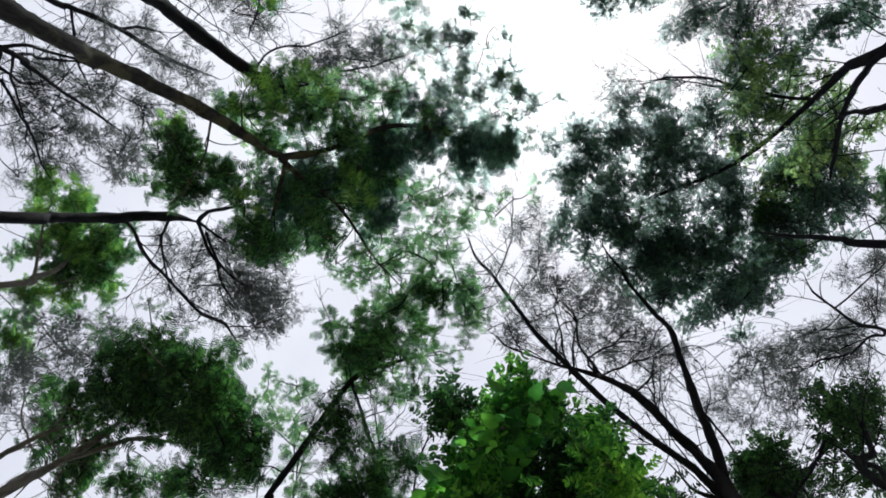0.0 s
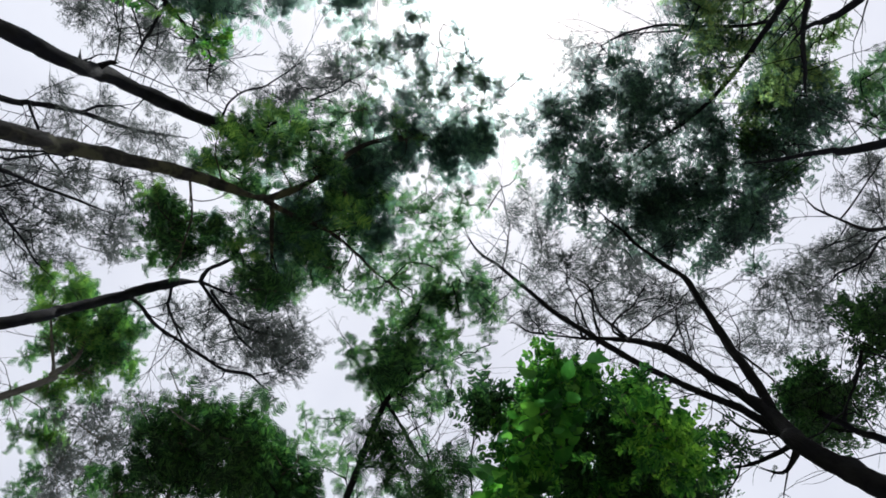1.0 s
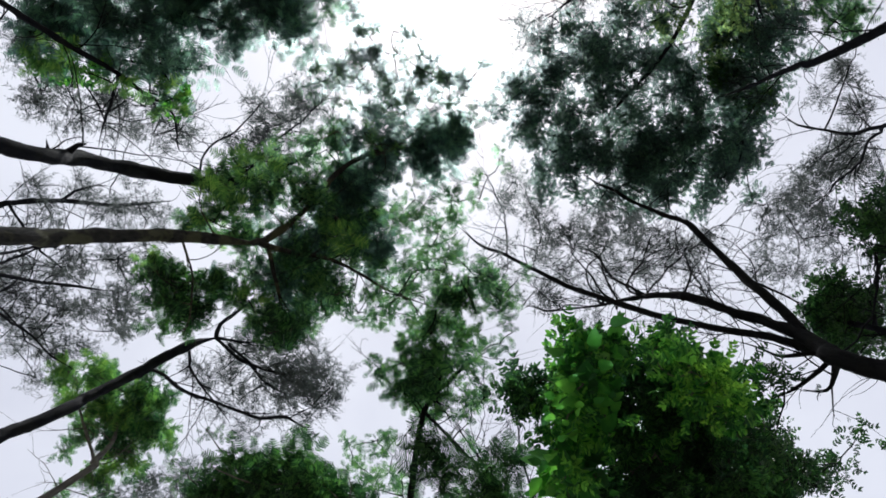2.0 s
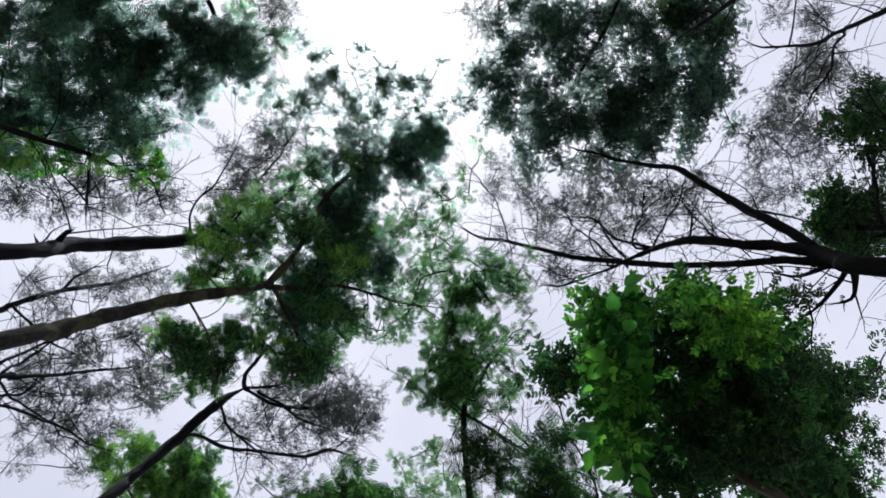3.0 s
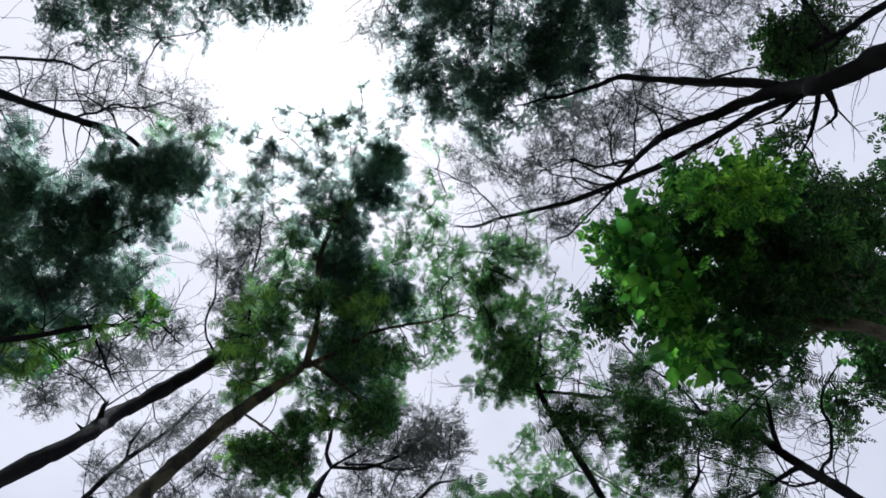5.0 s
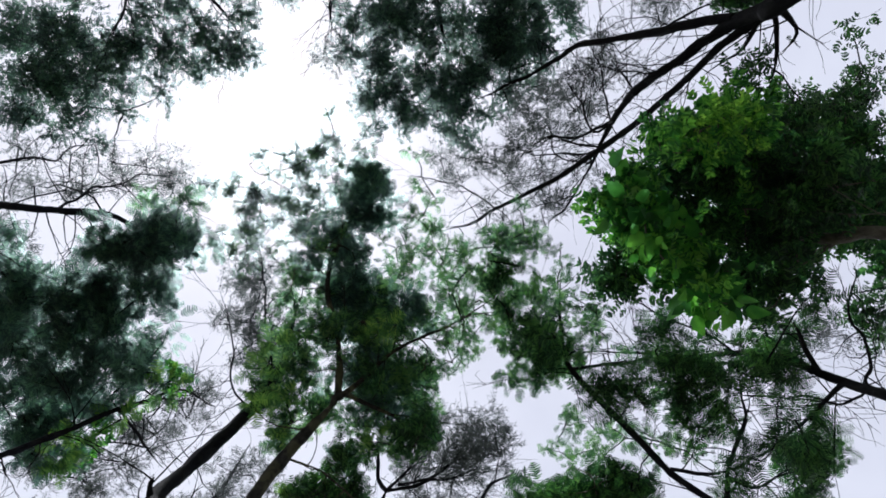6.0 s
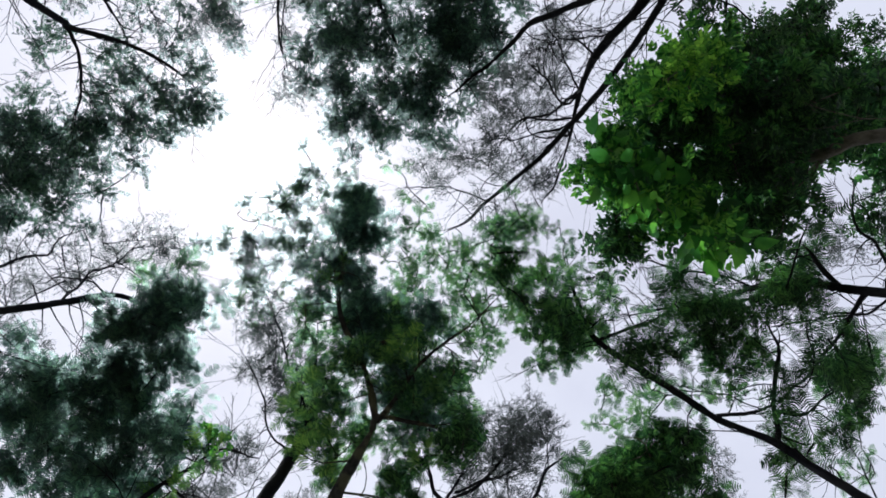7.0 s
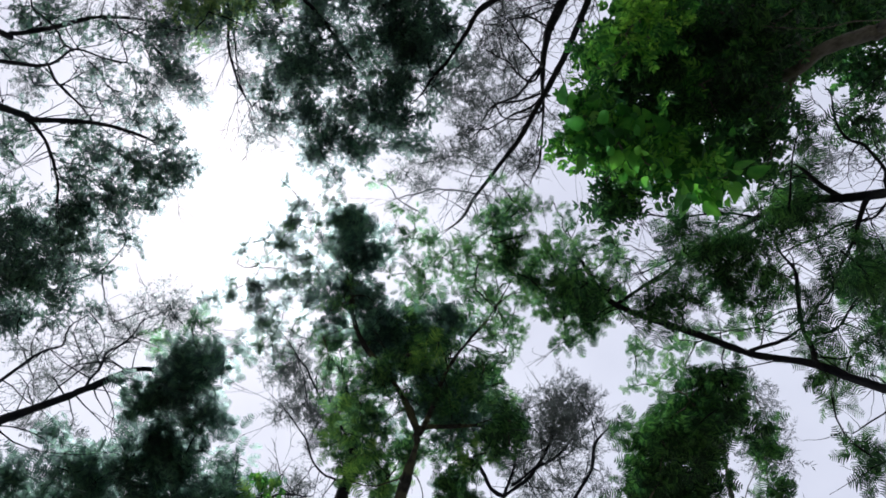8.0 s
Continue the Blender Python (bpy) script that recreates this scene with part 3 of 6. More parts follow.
foliage(tree, "airy", [
    (0.33, -2.54, 10.11, 0.13), (0.1, -2.67, 10.74, 0.1), (0.95, -2.1, 10.68, 0.14), (0.48, -1.84, 10.4, 0.12), (0.42, -2.31, 10.85, 0.15),
    (-0.02, -2.31, 10.2, 0.13), (-0.22, -2.73, 10.41, 0.13), (0.84, -1.84, 10.85, 0.12), (0.29, -2.99, 10.4, 0.08), (0.03, -2.01, 10.76, 0.17),
    (0.7, -2.25, 10.65, 0.12), (0.68, -2.95, 11, 0.09), (-0.55, -2.56, 11.06, 0.14), (-0.41, -2.11, 10.77, 0.15), (0.58, -2.61, 10.86, 0.11),
])
foliage(tree, "spray", [
    (-1.25, -2.38, 10.34, 0.29), (-0.91, -2.58, 10.95, 0.31), (-1.38, -2.21, 11.1, 0.28), (-1.63, -2.27, 10.61, 0.24), (-1.4, -2.86, 10.78, 0.19),
    (-1.77, -2.59, 10.7, 0.19),
])
foliage(tree, "spray", [
    (-0.83, -2.86, 11.22, 0.28), (-0.94, -2.36, 10.52, 0.3), (-1.33, -2.46, 10.61, 0.26), (-1.57, -2.11, 10.17, 0.25), (-0.57, -2.32, 10.63, 0.19),
])
grow(tree)

tree = plant("leaning_tree", "tall brown-barked tree with mossy leaning trunk and feathery crown", bark_brown)
limb(tree, "trunk", (-2.898, -1.592, -0.15, 0.096), (-2.884, -1.584, 0.5, 0.077), (-2.661, -1.461, 2.824, 0.063), (-2.304, -1.265, 5.648, 0.055), (-2.287, -1.257, 6.2, 0.055), (-2.175, -1.225, 6.752, 0.053), (-1.923, -1.115, 7.488, 0.052), (-1.529, -0.856, 8.224, 0.042))
limb(tree, "limb", (-1.529, -0.856, 8.224, 0.037), (-1.077, -1.022, 8.592, 0.033), (-0.69, -1.241, 8.96, 0.029), (-0.2, -1.333, 9.236, 0.024), (0.419, -1.146, 9.512, 0.013))
limb(tree, "limb", (-1.529, -0.856, 8.224, 0.026), (-1.042, -0.431, 8.5, 0.019), (-0.722, 0.024, 8.684, 0.014), (-0.356, 0.466, 8.868, 0.012))
limb(tree, "limb", (-1.478, -0.834, 8.224, 0.026), (-1.599, -0.463, 8.408, 0.022), (-1.763, -0.069, 8.592, 0.014))
limb(tree, "limb", (-1.923, -1.115, 7.488, 0.012), (-2.029, -0.79, 7.672, 0.009), (-2.276, -0.514, 7.856, 0.007), (-2.539, -0.358, 8.04, 0.005))
foliage(tree, "thick", [
    (-0.2, -1.53, 9.26, 0.29), (-0.06, -1.26, 9.54, 0.3), (0.35, -1.16, 9.53, 0.33), (0.61, -1.01, 8.99, 0.28), (0.31, -0.87, 9.59, 0.26),
    (-0.25, -1.02, 8.86, 0.25), (-0.76, -1.1, 9.44, 0.32),
])
foliage(tree, "feather", [
    (-1.07, -1.08, 8.48, 0.33), (-1.44, -1.29, 8.69, 0.28), (-0.8, -0.79, 8.41, 0.33), (-0.61, -0.72, 9.08, 0.3), (-0.62, -0.33, 9.06, 0.26),
    (-1.18, -0.6, 8.47, 0.33), (-1.63, -0.52, 8.8, 0.33), (-1.3, -0.27, 8.57, 0.29), (-1.8, -0.66, 8.77, 0.25), (-0.97, -0.41, 8.82, 0.25),
    (-1.69, -0.11, 8.44, 0.26), (-1.84, -1.12, 9.09, 0.3), (-1.93, -1.3, 8.59, 0.24), (-2.21, -1.45, 8.73, 0.18), (-1.92, -0.24, 8.39, 0.19),
    (-0.31, -0.52, 8.35, 0.17),
])
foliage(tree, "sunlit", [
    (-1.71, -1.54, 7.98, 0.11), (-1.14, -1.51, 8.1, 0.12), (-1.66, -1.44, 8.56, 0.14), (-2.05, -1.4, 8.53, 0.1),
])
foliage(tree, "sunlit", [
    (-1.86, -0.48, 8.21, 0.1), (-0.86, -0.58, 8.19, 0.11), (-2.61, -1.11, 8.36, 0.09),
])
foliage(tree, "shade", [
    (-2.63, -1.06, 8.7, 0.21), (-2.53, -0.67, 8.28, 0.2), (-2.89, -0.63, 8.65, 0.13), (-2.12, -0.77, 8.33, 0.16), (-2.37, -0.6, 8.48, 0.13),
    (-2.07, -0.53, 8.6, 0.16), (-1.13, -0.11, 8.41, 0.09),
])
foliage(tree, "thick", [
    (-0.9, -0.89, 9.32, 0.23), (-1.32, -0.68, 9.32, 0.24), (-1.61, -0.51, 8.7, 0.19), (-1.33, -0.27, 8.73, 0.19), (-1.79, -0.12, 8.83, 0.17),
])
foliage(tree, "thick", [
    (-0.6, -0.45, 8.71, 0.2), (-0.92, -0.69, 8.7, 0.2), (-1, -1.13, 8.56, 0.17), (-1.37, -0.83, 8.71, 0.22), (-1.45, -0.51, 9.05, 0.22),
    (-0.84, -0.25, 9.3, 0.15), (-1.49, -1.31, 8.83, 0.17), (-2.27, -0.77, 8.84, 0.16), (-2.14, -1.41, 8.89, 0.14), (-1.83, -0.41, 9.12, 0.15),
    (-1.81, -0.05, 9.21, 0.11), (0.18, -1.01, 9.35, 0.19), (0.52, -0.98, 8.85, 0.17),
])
foliage(tree, "tuft", [
    (0.76, -0.53, 9.14, 0.09), (0.54, -0.34, 8.82, 0.1), (0.96, -0.65, 9.25, 0.08), (0.31, -0.41, 8.72, 0.09), (0.2, -0.14, 9.29, 0.1),
    (0.01, -0.02, 8.96, 0.1), (-0.24, 0.09, 9.16, 0.11), (0.02, -0.26, 8.99, 0.11), (-0.52, 0.12, 8.8, 0.1), (-0.82, 0.23, 8.95, 0.09),
    (-0.72, 0.05, 8.56, 0.09), (-0.14, -0.42, 8.56, 0.1), (0.1, -0.61, 8.99, 0.1), (-0.42, 0.31, 8.94, 0.1), (-1.16, 0.16, 9.25, 0.08),
    (-0.2, -1.42, 8.54, 0.09), (-0.45, -1.65, 9.01, 0.11), (-0.11, -1.32, 8.95, 0.09), (-0.81, -1.73, 9.05, 0.09), (-1.05, -1.89, 9.16, 0.08),
])
foliage(tree, "tuft", [
    (0.2, -0.31, 8.98, 0.15), (-0.03, -0.5, 9.02, 0.14), (-0.11, -0.09, 8.95, 0.15), (-0.34, -0.22, 9.06, 0.14), (-0.25, -0.55, 8.74, 0.12),
    (-0.64, -0.11, 9.01, 0.12),
])
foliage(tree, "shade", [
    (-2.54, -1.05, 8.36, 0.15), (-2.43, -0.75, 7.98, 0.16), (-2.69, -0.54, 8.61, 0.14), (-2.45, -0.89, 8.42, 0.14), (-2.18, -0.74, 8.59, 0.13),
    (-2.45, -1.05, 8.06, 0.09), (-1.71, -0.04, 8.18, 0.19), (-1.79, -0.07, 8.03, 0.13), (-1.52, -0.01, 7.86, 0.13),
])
foliage(tree, "tuft", [
    (-0.35, -0.06, 8.53, 0.17), (0.27, -0.46, 8.74, 0.15), (-0.09, -0.13, 9.28, 0.18), (-0.16, -0.47, 8.66, 0.15), (-0.72, -0.03, 9.13, 0.16),
    (-1.09, -0.07, 8.74, 0.15), (-1.34, -0.01, 8.58, 0.13),
])
foliage(tree, "tuft", [
    (0.18, -0.32, 8.87, 0.17), (-0.4, -0.48, 9.31, 0.18), (-0.15, -0.15, 9.15, 0.16), (-0.42, 0.02, 9.19, 0.15), (-0.63, 0.18, 9.1, 0.15),
    (-0.63, -0.24, 8.94, 0.15), (-0.9, 0.05, 9.13, 0.11), (-1.03, 0.32, 9.53, 0.12), (-0.05, -0.63, 8.87, 0.14), (-1.2, -0.09, 9.35, 0.1),
])
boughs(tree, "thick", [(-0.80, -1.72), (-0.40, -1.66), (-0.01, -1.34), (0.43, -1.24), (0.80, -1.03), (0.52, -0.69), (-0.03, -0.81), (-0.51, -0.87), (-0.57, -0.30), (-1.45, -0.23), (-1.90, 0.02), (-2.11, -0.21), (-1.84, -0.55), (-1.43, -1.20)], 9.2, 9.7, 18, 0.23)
boughs(tree, "shade", [(-2.59, -1.20), (-2.32, -1.00), (-2.17, -0.69), (-2.41, -0.54), (-2.79, -0.48), (-2.83, -0.82)], 8.2, 8.6, 3, 0.12)
boughs(tree, "feather", [(-1.60, -1.92), (-1.11, -1.77), (-0.83, -1.40), (-1.32, -0.98), (-1.88, -0.92), (-2.12, -1.45)], 8.6, 9.0, 8, 0.18)
boughs(tree, "feather", [(-0.72, -1.45), (-0.35, -0.95), (-0.97, -0.30), (-1.79, 0.25), (-2.17, -0.03), (-2.09, -0.51), (-1.44, -1.10)], 9.2, 9.6, 12, 0.21)
grow(tree)

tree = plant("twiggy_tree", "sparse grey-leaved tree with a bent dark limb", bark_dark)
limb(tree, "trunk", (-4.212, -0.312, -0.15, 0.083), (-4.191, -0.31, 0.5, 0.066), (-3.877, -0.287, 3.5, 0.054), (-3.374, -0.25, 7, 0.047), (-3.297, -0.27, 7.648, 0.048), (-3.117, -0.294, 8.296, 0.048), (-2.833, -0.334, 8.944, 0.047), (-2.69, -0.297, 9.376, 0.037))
limb(tree, "limb", (-2.69, -0.297, 9.376, 0.031), (-2.637, -0.414, 9.592, 0.025), (-2.478, -0.504, 10.024, 0.02), (-2.216, -0.473, 10.456, 0.011))
limb(tree, "limb", (-3.08, -0.248, 8.512, 0.019), (-2.977, 0.235, 9.16, 0.018), (-2.796, 0.662, 9.592, 0.019), (-2.545, 0.92, 10.024, 0.017), (-2.438, 1.267, 10.24, 0.01))
limb(tree, "limb", (-2.69, -0.297, 9.376, 0.025), (-2.64, 0.026, 9.7, 0.019), (-2.377, 0.396, 10.024, 0.017), (-1.956, 0.682, 10.24, 0.01))
limb(tree, "limb", (-2.833, -0.334, 8.944, 0.018), (-3.05, -0.006, 9.268, 0.013), (-3.051, 0.631, 9.592, 0.009))
limb(tree, "limb", (-2.69, -0.297, 9.376, 0.019), (-2.512, -0.072, 9.808, 0.014), (-2.162, 0.131, 10.24, 0.01))
limb(tree, "limb", (-2.633, -0.182, 9.484, 0.019), (-2.578, 0.255, 9.808, 0.014), (-2.507, 0.716, 10.24, 0.01))
foliage(tree, "spray", [
    (-3.17, 0.06, 9.98, 0.29), (-2.75, -0.01, 9.92, 0.33), (-2.99, 0.47, 10.06, 0.29), (-2.38, 0.26, 9.82, 0.37), (-2.78, 0.72, 10.69, 0.34),
    (-2.06, 0.54, 10.1, 0.35), (-2.21, 0.92, 9.9, 0.31), (-1.84, 0.77, 9.72, 0.23), (-2.96, 0.84, 9.78, 0.18), (-2.29, -0.14, 9.94, 0.24),
    (-2.07, -0.01, 10.15, 0.27), (-2.54, 1.25, 10.35, 0.14), (-1.92, 0.72, 10.74, 0.15),
])
foliage(tree, "spray", [
    (-2.77, 0.21, 10.64, 0.3), (-2.23, 0.39, 9.97, 0.31), (-2.47, 0.69, 10.36, 0.29), (-2.27, 0.79, 10.68, 0.3),
])
grow(tree)

tree = plant("twiggy_tree", "sparse grey-leaved tree with thin forked limbs", bark_dark)
limb(tree, "trunk", (-4.932, -2.24, -0.15, 0.049), (-4.907, -2.228, 0.5, 0.039), (-4.579, -2.079, 4.04, 0.032), (-4.049, -1.839, 8.08, 0.028), (-4.099, -1.835, 8.512, 0.023), (-4.061, -1.693, 9.16, 0.02), (-3.964, -1.556, 9.7, 0.017), (-3.815, -1.363, 10.24, 0.012))
limb(tree, "limb", (-4.035, -1.871, 8.404, 0.015), (-4.004, -1.967, 8.944, 0.014), (-3.867, -2.002, 9.376, 0.012), (-3.585, -2.088, 10.024, 0.009))
limb(tree, "limb", (-4.132, -1.806, 8.404, 0.015), (-4.413, -1.586, 8.944, 0.012), (-4.549, -1.184, 9.376, 0.009), (-4.704, -0.922, 9.808, 0.007))
limb(tree, "limb", (-4.219, -1.603, 8.296, 0.018), (-4.274, -1.429, 8.728, 0.015), (-4.388, -1.119, 9.16, 0.012), (-4.366, -0.708, 9.592, 0.009))
limb(tree, "limb", (-3.956, -1.92, 8.296, 0.018), (-3.962, -1.985, 8.728, 0.015), (-3.739, -1.995, 9.16, 0.012), (-3.403, -2.067, 9.592, 0.009))
limb(tree, "limb", (-4.144, -1.693, 8.296, 0.014), (-4.154, -1.663, 8.728, 0.011), (-4.141, -1.893, 9.376, 0.007))
foliage(tree, "spray", [
    (-5.49, -2.96, 10.86, 0.2), (-5.44, -3.08, 11.73, 0.24), (-4.54, -2.99, 11.2, 0.22), (-4.28, -2.89, 11.65, 0.22), (-5.49, -2.05, 11.11, 0.24),
    (-5.85, -1.58, 11.47, 0.27), (-5.23, -1.64, 11.33, 0.27), (-4.46, -1.48, 10.86, 0.24), (-5.22, -2.4, 11.62, 0.27), (-4.7, -2.18, 11.7, 0.26),
    (-4.13, -1.94, 11.3, 0.25), (-4.23, -1.23, 11.19, 0.26), (-3.95, -2.62, 11.84, 0.24), (-3.62, -1.92, 11.17, 0.21), (-5.62, -1.3, 11.76, 0.28),
    (-4.56, -1.08, 11.23, 0.22), (-3.85, -1.53, 11.17, 0.21), (-3.38, -2.67, 11.16, 0.19), (-3.11, -2.14, 10.81, 0.17), (-3.42, -0.99, 11.06, 0.23),
])
foliage(tree, "spray", [
    (-2.95, -0.83, 11, 0.16),
])
foliage(tree, "spray", [
    (-5.31, -2.1, 10.81, 0.27), (-5.26, -1.82, 11.37, 0.29), (-4.84, -1.5, 11.25, 0.26), (-4.21, -1.2, 10.77, 0.24), (-5.37, -1.54, 10.92, 0.25),
    (-5.32, -1.22, 11.81, 0.25), (-5.71, -1.93, 10.89, 0.28), (-5.36, -1.05, 11.17, 0.19), (-5.7, -2.59, 11.85, 0.26), (-4.45, -2.14, 10.87, 0.24),
    (-4.04, -1.94, 11.21, 0.25), (-4.31, -1.57, 11.67, 0.23),
])
grow(tree)

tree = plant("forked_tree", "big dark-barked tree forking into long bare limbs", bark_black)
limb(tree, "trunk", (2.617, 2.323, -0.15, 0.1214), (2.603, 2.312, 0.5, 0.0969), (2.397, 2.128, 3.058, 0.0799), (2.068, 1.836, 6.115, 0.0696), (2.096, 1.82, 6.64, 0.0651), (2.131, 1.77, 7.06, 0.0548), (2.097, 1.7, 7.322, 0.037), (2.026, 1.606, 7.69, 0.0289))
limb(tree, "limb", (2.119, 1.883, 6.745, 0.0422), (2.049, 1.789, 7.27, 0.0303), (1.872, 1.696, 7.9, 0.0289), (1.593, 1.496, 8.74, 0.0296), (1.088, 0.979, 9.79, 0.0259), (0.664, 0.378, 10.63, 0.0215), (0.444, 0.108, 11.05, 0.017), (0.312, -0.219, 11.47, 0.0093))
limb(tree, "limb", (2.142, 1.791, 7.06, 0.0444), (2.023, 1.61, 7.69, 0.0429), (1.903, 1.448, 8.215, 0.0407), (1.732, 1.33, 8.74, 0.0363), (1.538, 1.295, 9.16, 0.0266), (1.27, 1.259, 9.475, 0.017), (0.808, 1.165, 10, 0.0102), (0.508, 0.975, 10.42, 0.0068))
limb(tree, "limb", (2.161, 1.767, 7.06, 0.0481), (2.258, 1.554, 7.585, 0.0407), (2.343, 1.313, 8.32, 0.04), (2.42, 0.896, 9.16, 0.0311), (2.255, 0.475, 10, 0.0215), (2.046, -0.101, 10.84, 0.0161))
limb(tree, "limb", (2.075, 1.907, 6.64, 0.0229), (1.887, 2.055, 6.85, 0.0153), (1.675, 2.112, 7.06, 0.0076))
limb(tree, "limb", (2.064, 1.92, 6.535, 0.0252), (2.009, 2.06, 6.64, 0.0155), (1.949, 2.097, 6.745, 0.0153), (1.895, 2.078, 6.85, 0.0093))
limb(tree, "limb", (2.077, 1.861, 6.85, 0.0185), (1.997, 1.851, 7.27, 0.0127), (1.874, 1.787, 7.69, 0.0068))
limb(tree, "limb", (1.671, 1.322, 8.95, 0.017), (1.582, 1.138, 9.37, 0.0161), (1.546, 0.872, 9.895, 0.011), (1.397, 0.595, 10.525, 0.0076))
limb(tree, "twig", (1.554, 1.183, 9.16, 0.0130), (1.925, 1.056, 9.58, 0.0106), (2.32, 0.834, 10, 0.0071))
limb(tree, "twig", (1.391, 1.317, 9.37, 0.0143), (1.539, 0.846, 9.79, 0.0095), (1.403, 0.561, 10.42, 0.0071))
limb(tree, "twig", (0.664, 0.378, 10.63, 0.0106), (0.873, 0.041, 10.84, 0.0095), (0.908, -0.387, 11.05, 0.0083), (0.944, -0.835, 11.26, 0.0071))
limb(tree, "twig", (1.791, 1.363, 8.425, 0.0119), (2.393, 1.186, 8.95, 0.0071))
limb(tree, "twig", (1.615, 1.298, 8.95, 0.0130), (2.322, 1.223, 9.58, 0.0095), (2.778, 1.044, 10, 0.0060))
limb(tree, "twig", (1.384, 1.279, 9.37, 0.0143), (1.331, 0.748, 10, 0.0095), (1.447, 0.313, 10.525, 0.0071))
limb(tree, "twig", (1.706, 1.572, 8.635, 0.0119), (1.59, 1.728, 8.845, 0.0060))
limb(tree, "twig", (1.274, 1.254, 9.475, 0.0119), (1.335, 0.888, 9.79, 0.0083), (2.017, 0.732, 10.21, 0.0071))
limb(tree, "twig", (2.042, 1.664, 7.585, 0.0106), (1.982, 1.33, 8.32, 0.0083), (2.162, 0.917, 8.95, 0.0060))
limb(tree, "twig", (2.292, 1.428, 7.9, 0.0143), (2.486, 1.661, 7.9, 0.0106), (2.641, 1.863, 7.9, 0.0071))
foliage(tree, "spray", [
    (1.36, 0.48, 9.91, 0.29), (1.81, 0.58, 9.96, 0.29), (2.34, 0.93, 10.88, 0.32), (2.56, 1.23, 10.61, 0.3), (2.61, 1.59, 10.17, 0.24),
    (1.17, 0.83, 10.4, 0.23), (1.06, 0.38, 10.15, 0.21), (1.82, 1.08, 10.84, 0.29), (2.28, 1.36, 10.9, 0.26), (0.88, -0.28, 9.97, 0.19),
    (0.74, 0.92, 10.45, 0.23), (0.88, 1.2, 10.09, 0.2), (1.22, 1.41, 10.32, 0.16), (3.61, 1.92, 10.68, 0.24), (3.72, 2.2, 10.65, 0.21),
    (1.08, -0.4, 10.09, 0.23), (1.17, -0.07, 10.24, 0.23), (2.99, 1.35, 10.34, 0.22), (3.17, 1.96, 10.3, 0.16), (0.29, 0.27, 10.61, 0.16),
])
foliage(tree, "spray", [
    (0.47, 0.62, 10.73, 0.2),
])
foliage(tree, "fine", [
    (2.14, -0.25, 10.66, 0.3), (2.64, -0.14, 10.77, 0.3), (2.51, 0.31, 10.36, 0.28), (1.78, -0.27, 10.69, 0.26), (3.26, 0.03, 11.34, 0.31),
    (2.14, 0.24, 10.84, 0.21), (3.48, 0.04, 10.9, 0.26), (3.06, 0.45, 10.96, 0.26), (2.37, 0.56, 10.91, 0.15), (3.23, 0.94, 11.18, 0.19),
    (3.51, 0.64, 10.57, 0.22),
])
foliage(tree, "spray", [
    (1.64, 0.7, 10.02, 0.24), (2.09, 1.12, 10.61, 0.25), (2.31, 1.34, 10.21, 0.21), (1.15, 0.71, 10.69, 0.21), (1.13, 0.12, 9.84, 0.18),
    (1.85, 0.38, 10.5, 0.21), (2.11, 0.72, 10.18, 0.21), (0.71, 0.27, 10.18, 0.14), (2.83, 1.46, 10.6, 0.19), (1.32, 1.13, 9.83, 0.14),
])
foliage(tree, "fine", [
    (2.28, -0.32, 11.07, 0.38), (2.31, 0.25, 10.77, 0.26), (2.89, 0.04, 10.87, 0.37), (2.83, 0.57, 11.41, 0.34), (3.26, 0.43, 10.93, 0.32),
    (3.16, -0.57, 11.37, 0.34), (3.27, -0.1, 10.5, 0.31), (1.93, -0.64, 11.62, 0.38), (1.68, -0.22, 11.57, 0.26), (3.52, 0.87, 11.25, 0.29),
])
grow(tree)

tree = plant("dense_tree", "tall dense tree with small dark leaves and spreading limbs", bark_dark)
limb(tree, "trunk", (4.288, -1.92, -0.15, 0.117), (4.266, -1.91, 0.5, 0.094), (3.972, -1.778, 3.6, 0.07), (3.499, -1.567, 7.2, 0.05), (3.538, -1.586, 7.8, 0.036), (3.604, -1.428, 8.6, 0.027), (3.457, -1.113, 9.4, 0.024), (3.187, -0.877, 10, 0.023), (2.684, -0.667, 10.8, 0.018), (2.312, -0.476, 11.4, 0.012))
limb(tree, "limb", (3.765, -1.685, 5.2, 0.036), (3.4, -1.51, 6.1, 0.033), (3.154, -1.388, 6.8, 0.03), (3.333, -1.253, 7.4, 0.025), (3.55, -0.974, 8, 0.022), (3.827, -0.675, 8.6, 0.02))
limb(tree, "limb", (3.765, -1.685, 5.2, 0.032), (3.45, -1.3, 6.1, 0.031), (3.249, -1.053, 6.8, 0.029), (3.31, -1.133, 7.4, 0.018), (3.346, -1.025, 8, 0.01))
limb(tree, "limb", (3.66, -1.467, 8.6, 0.02), (3.519, -1.654, 9.2, 0.018), (3.372, -1.889, 9.8, 0.017), (2.918, -2.097, 10.4, 0.014), (2.317, -2.134, 10.8, 0.01))
foliage(tree, "fine", [
    (2.69, -0.92, 10.66, 0.38), (3.02, -0.23, 11.18, 0.4), (3.63, -0.13, 10.65, 0.35), (4.24, -0.08, 10.86, 0.35), (2.84, 0.29, 10.48, 0.34),
    (2.34, -0.42, 10.52, 0.34), (2.04, -0.6, 10.61, 0.33), (3.87, 0.36, 10.64, 0.3),
])
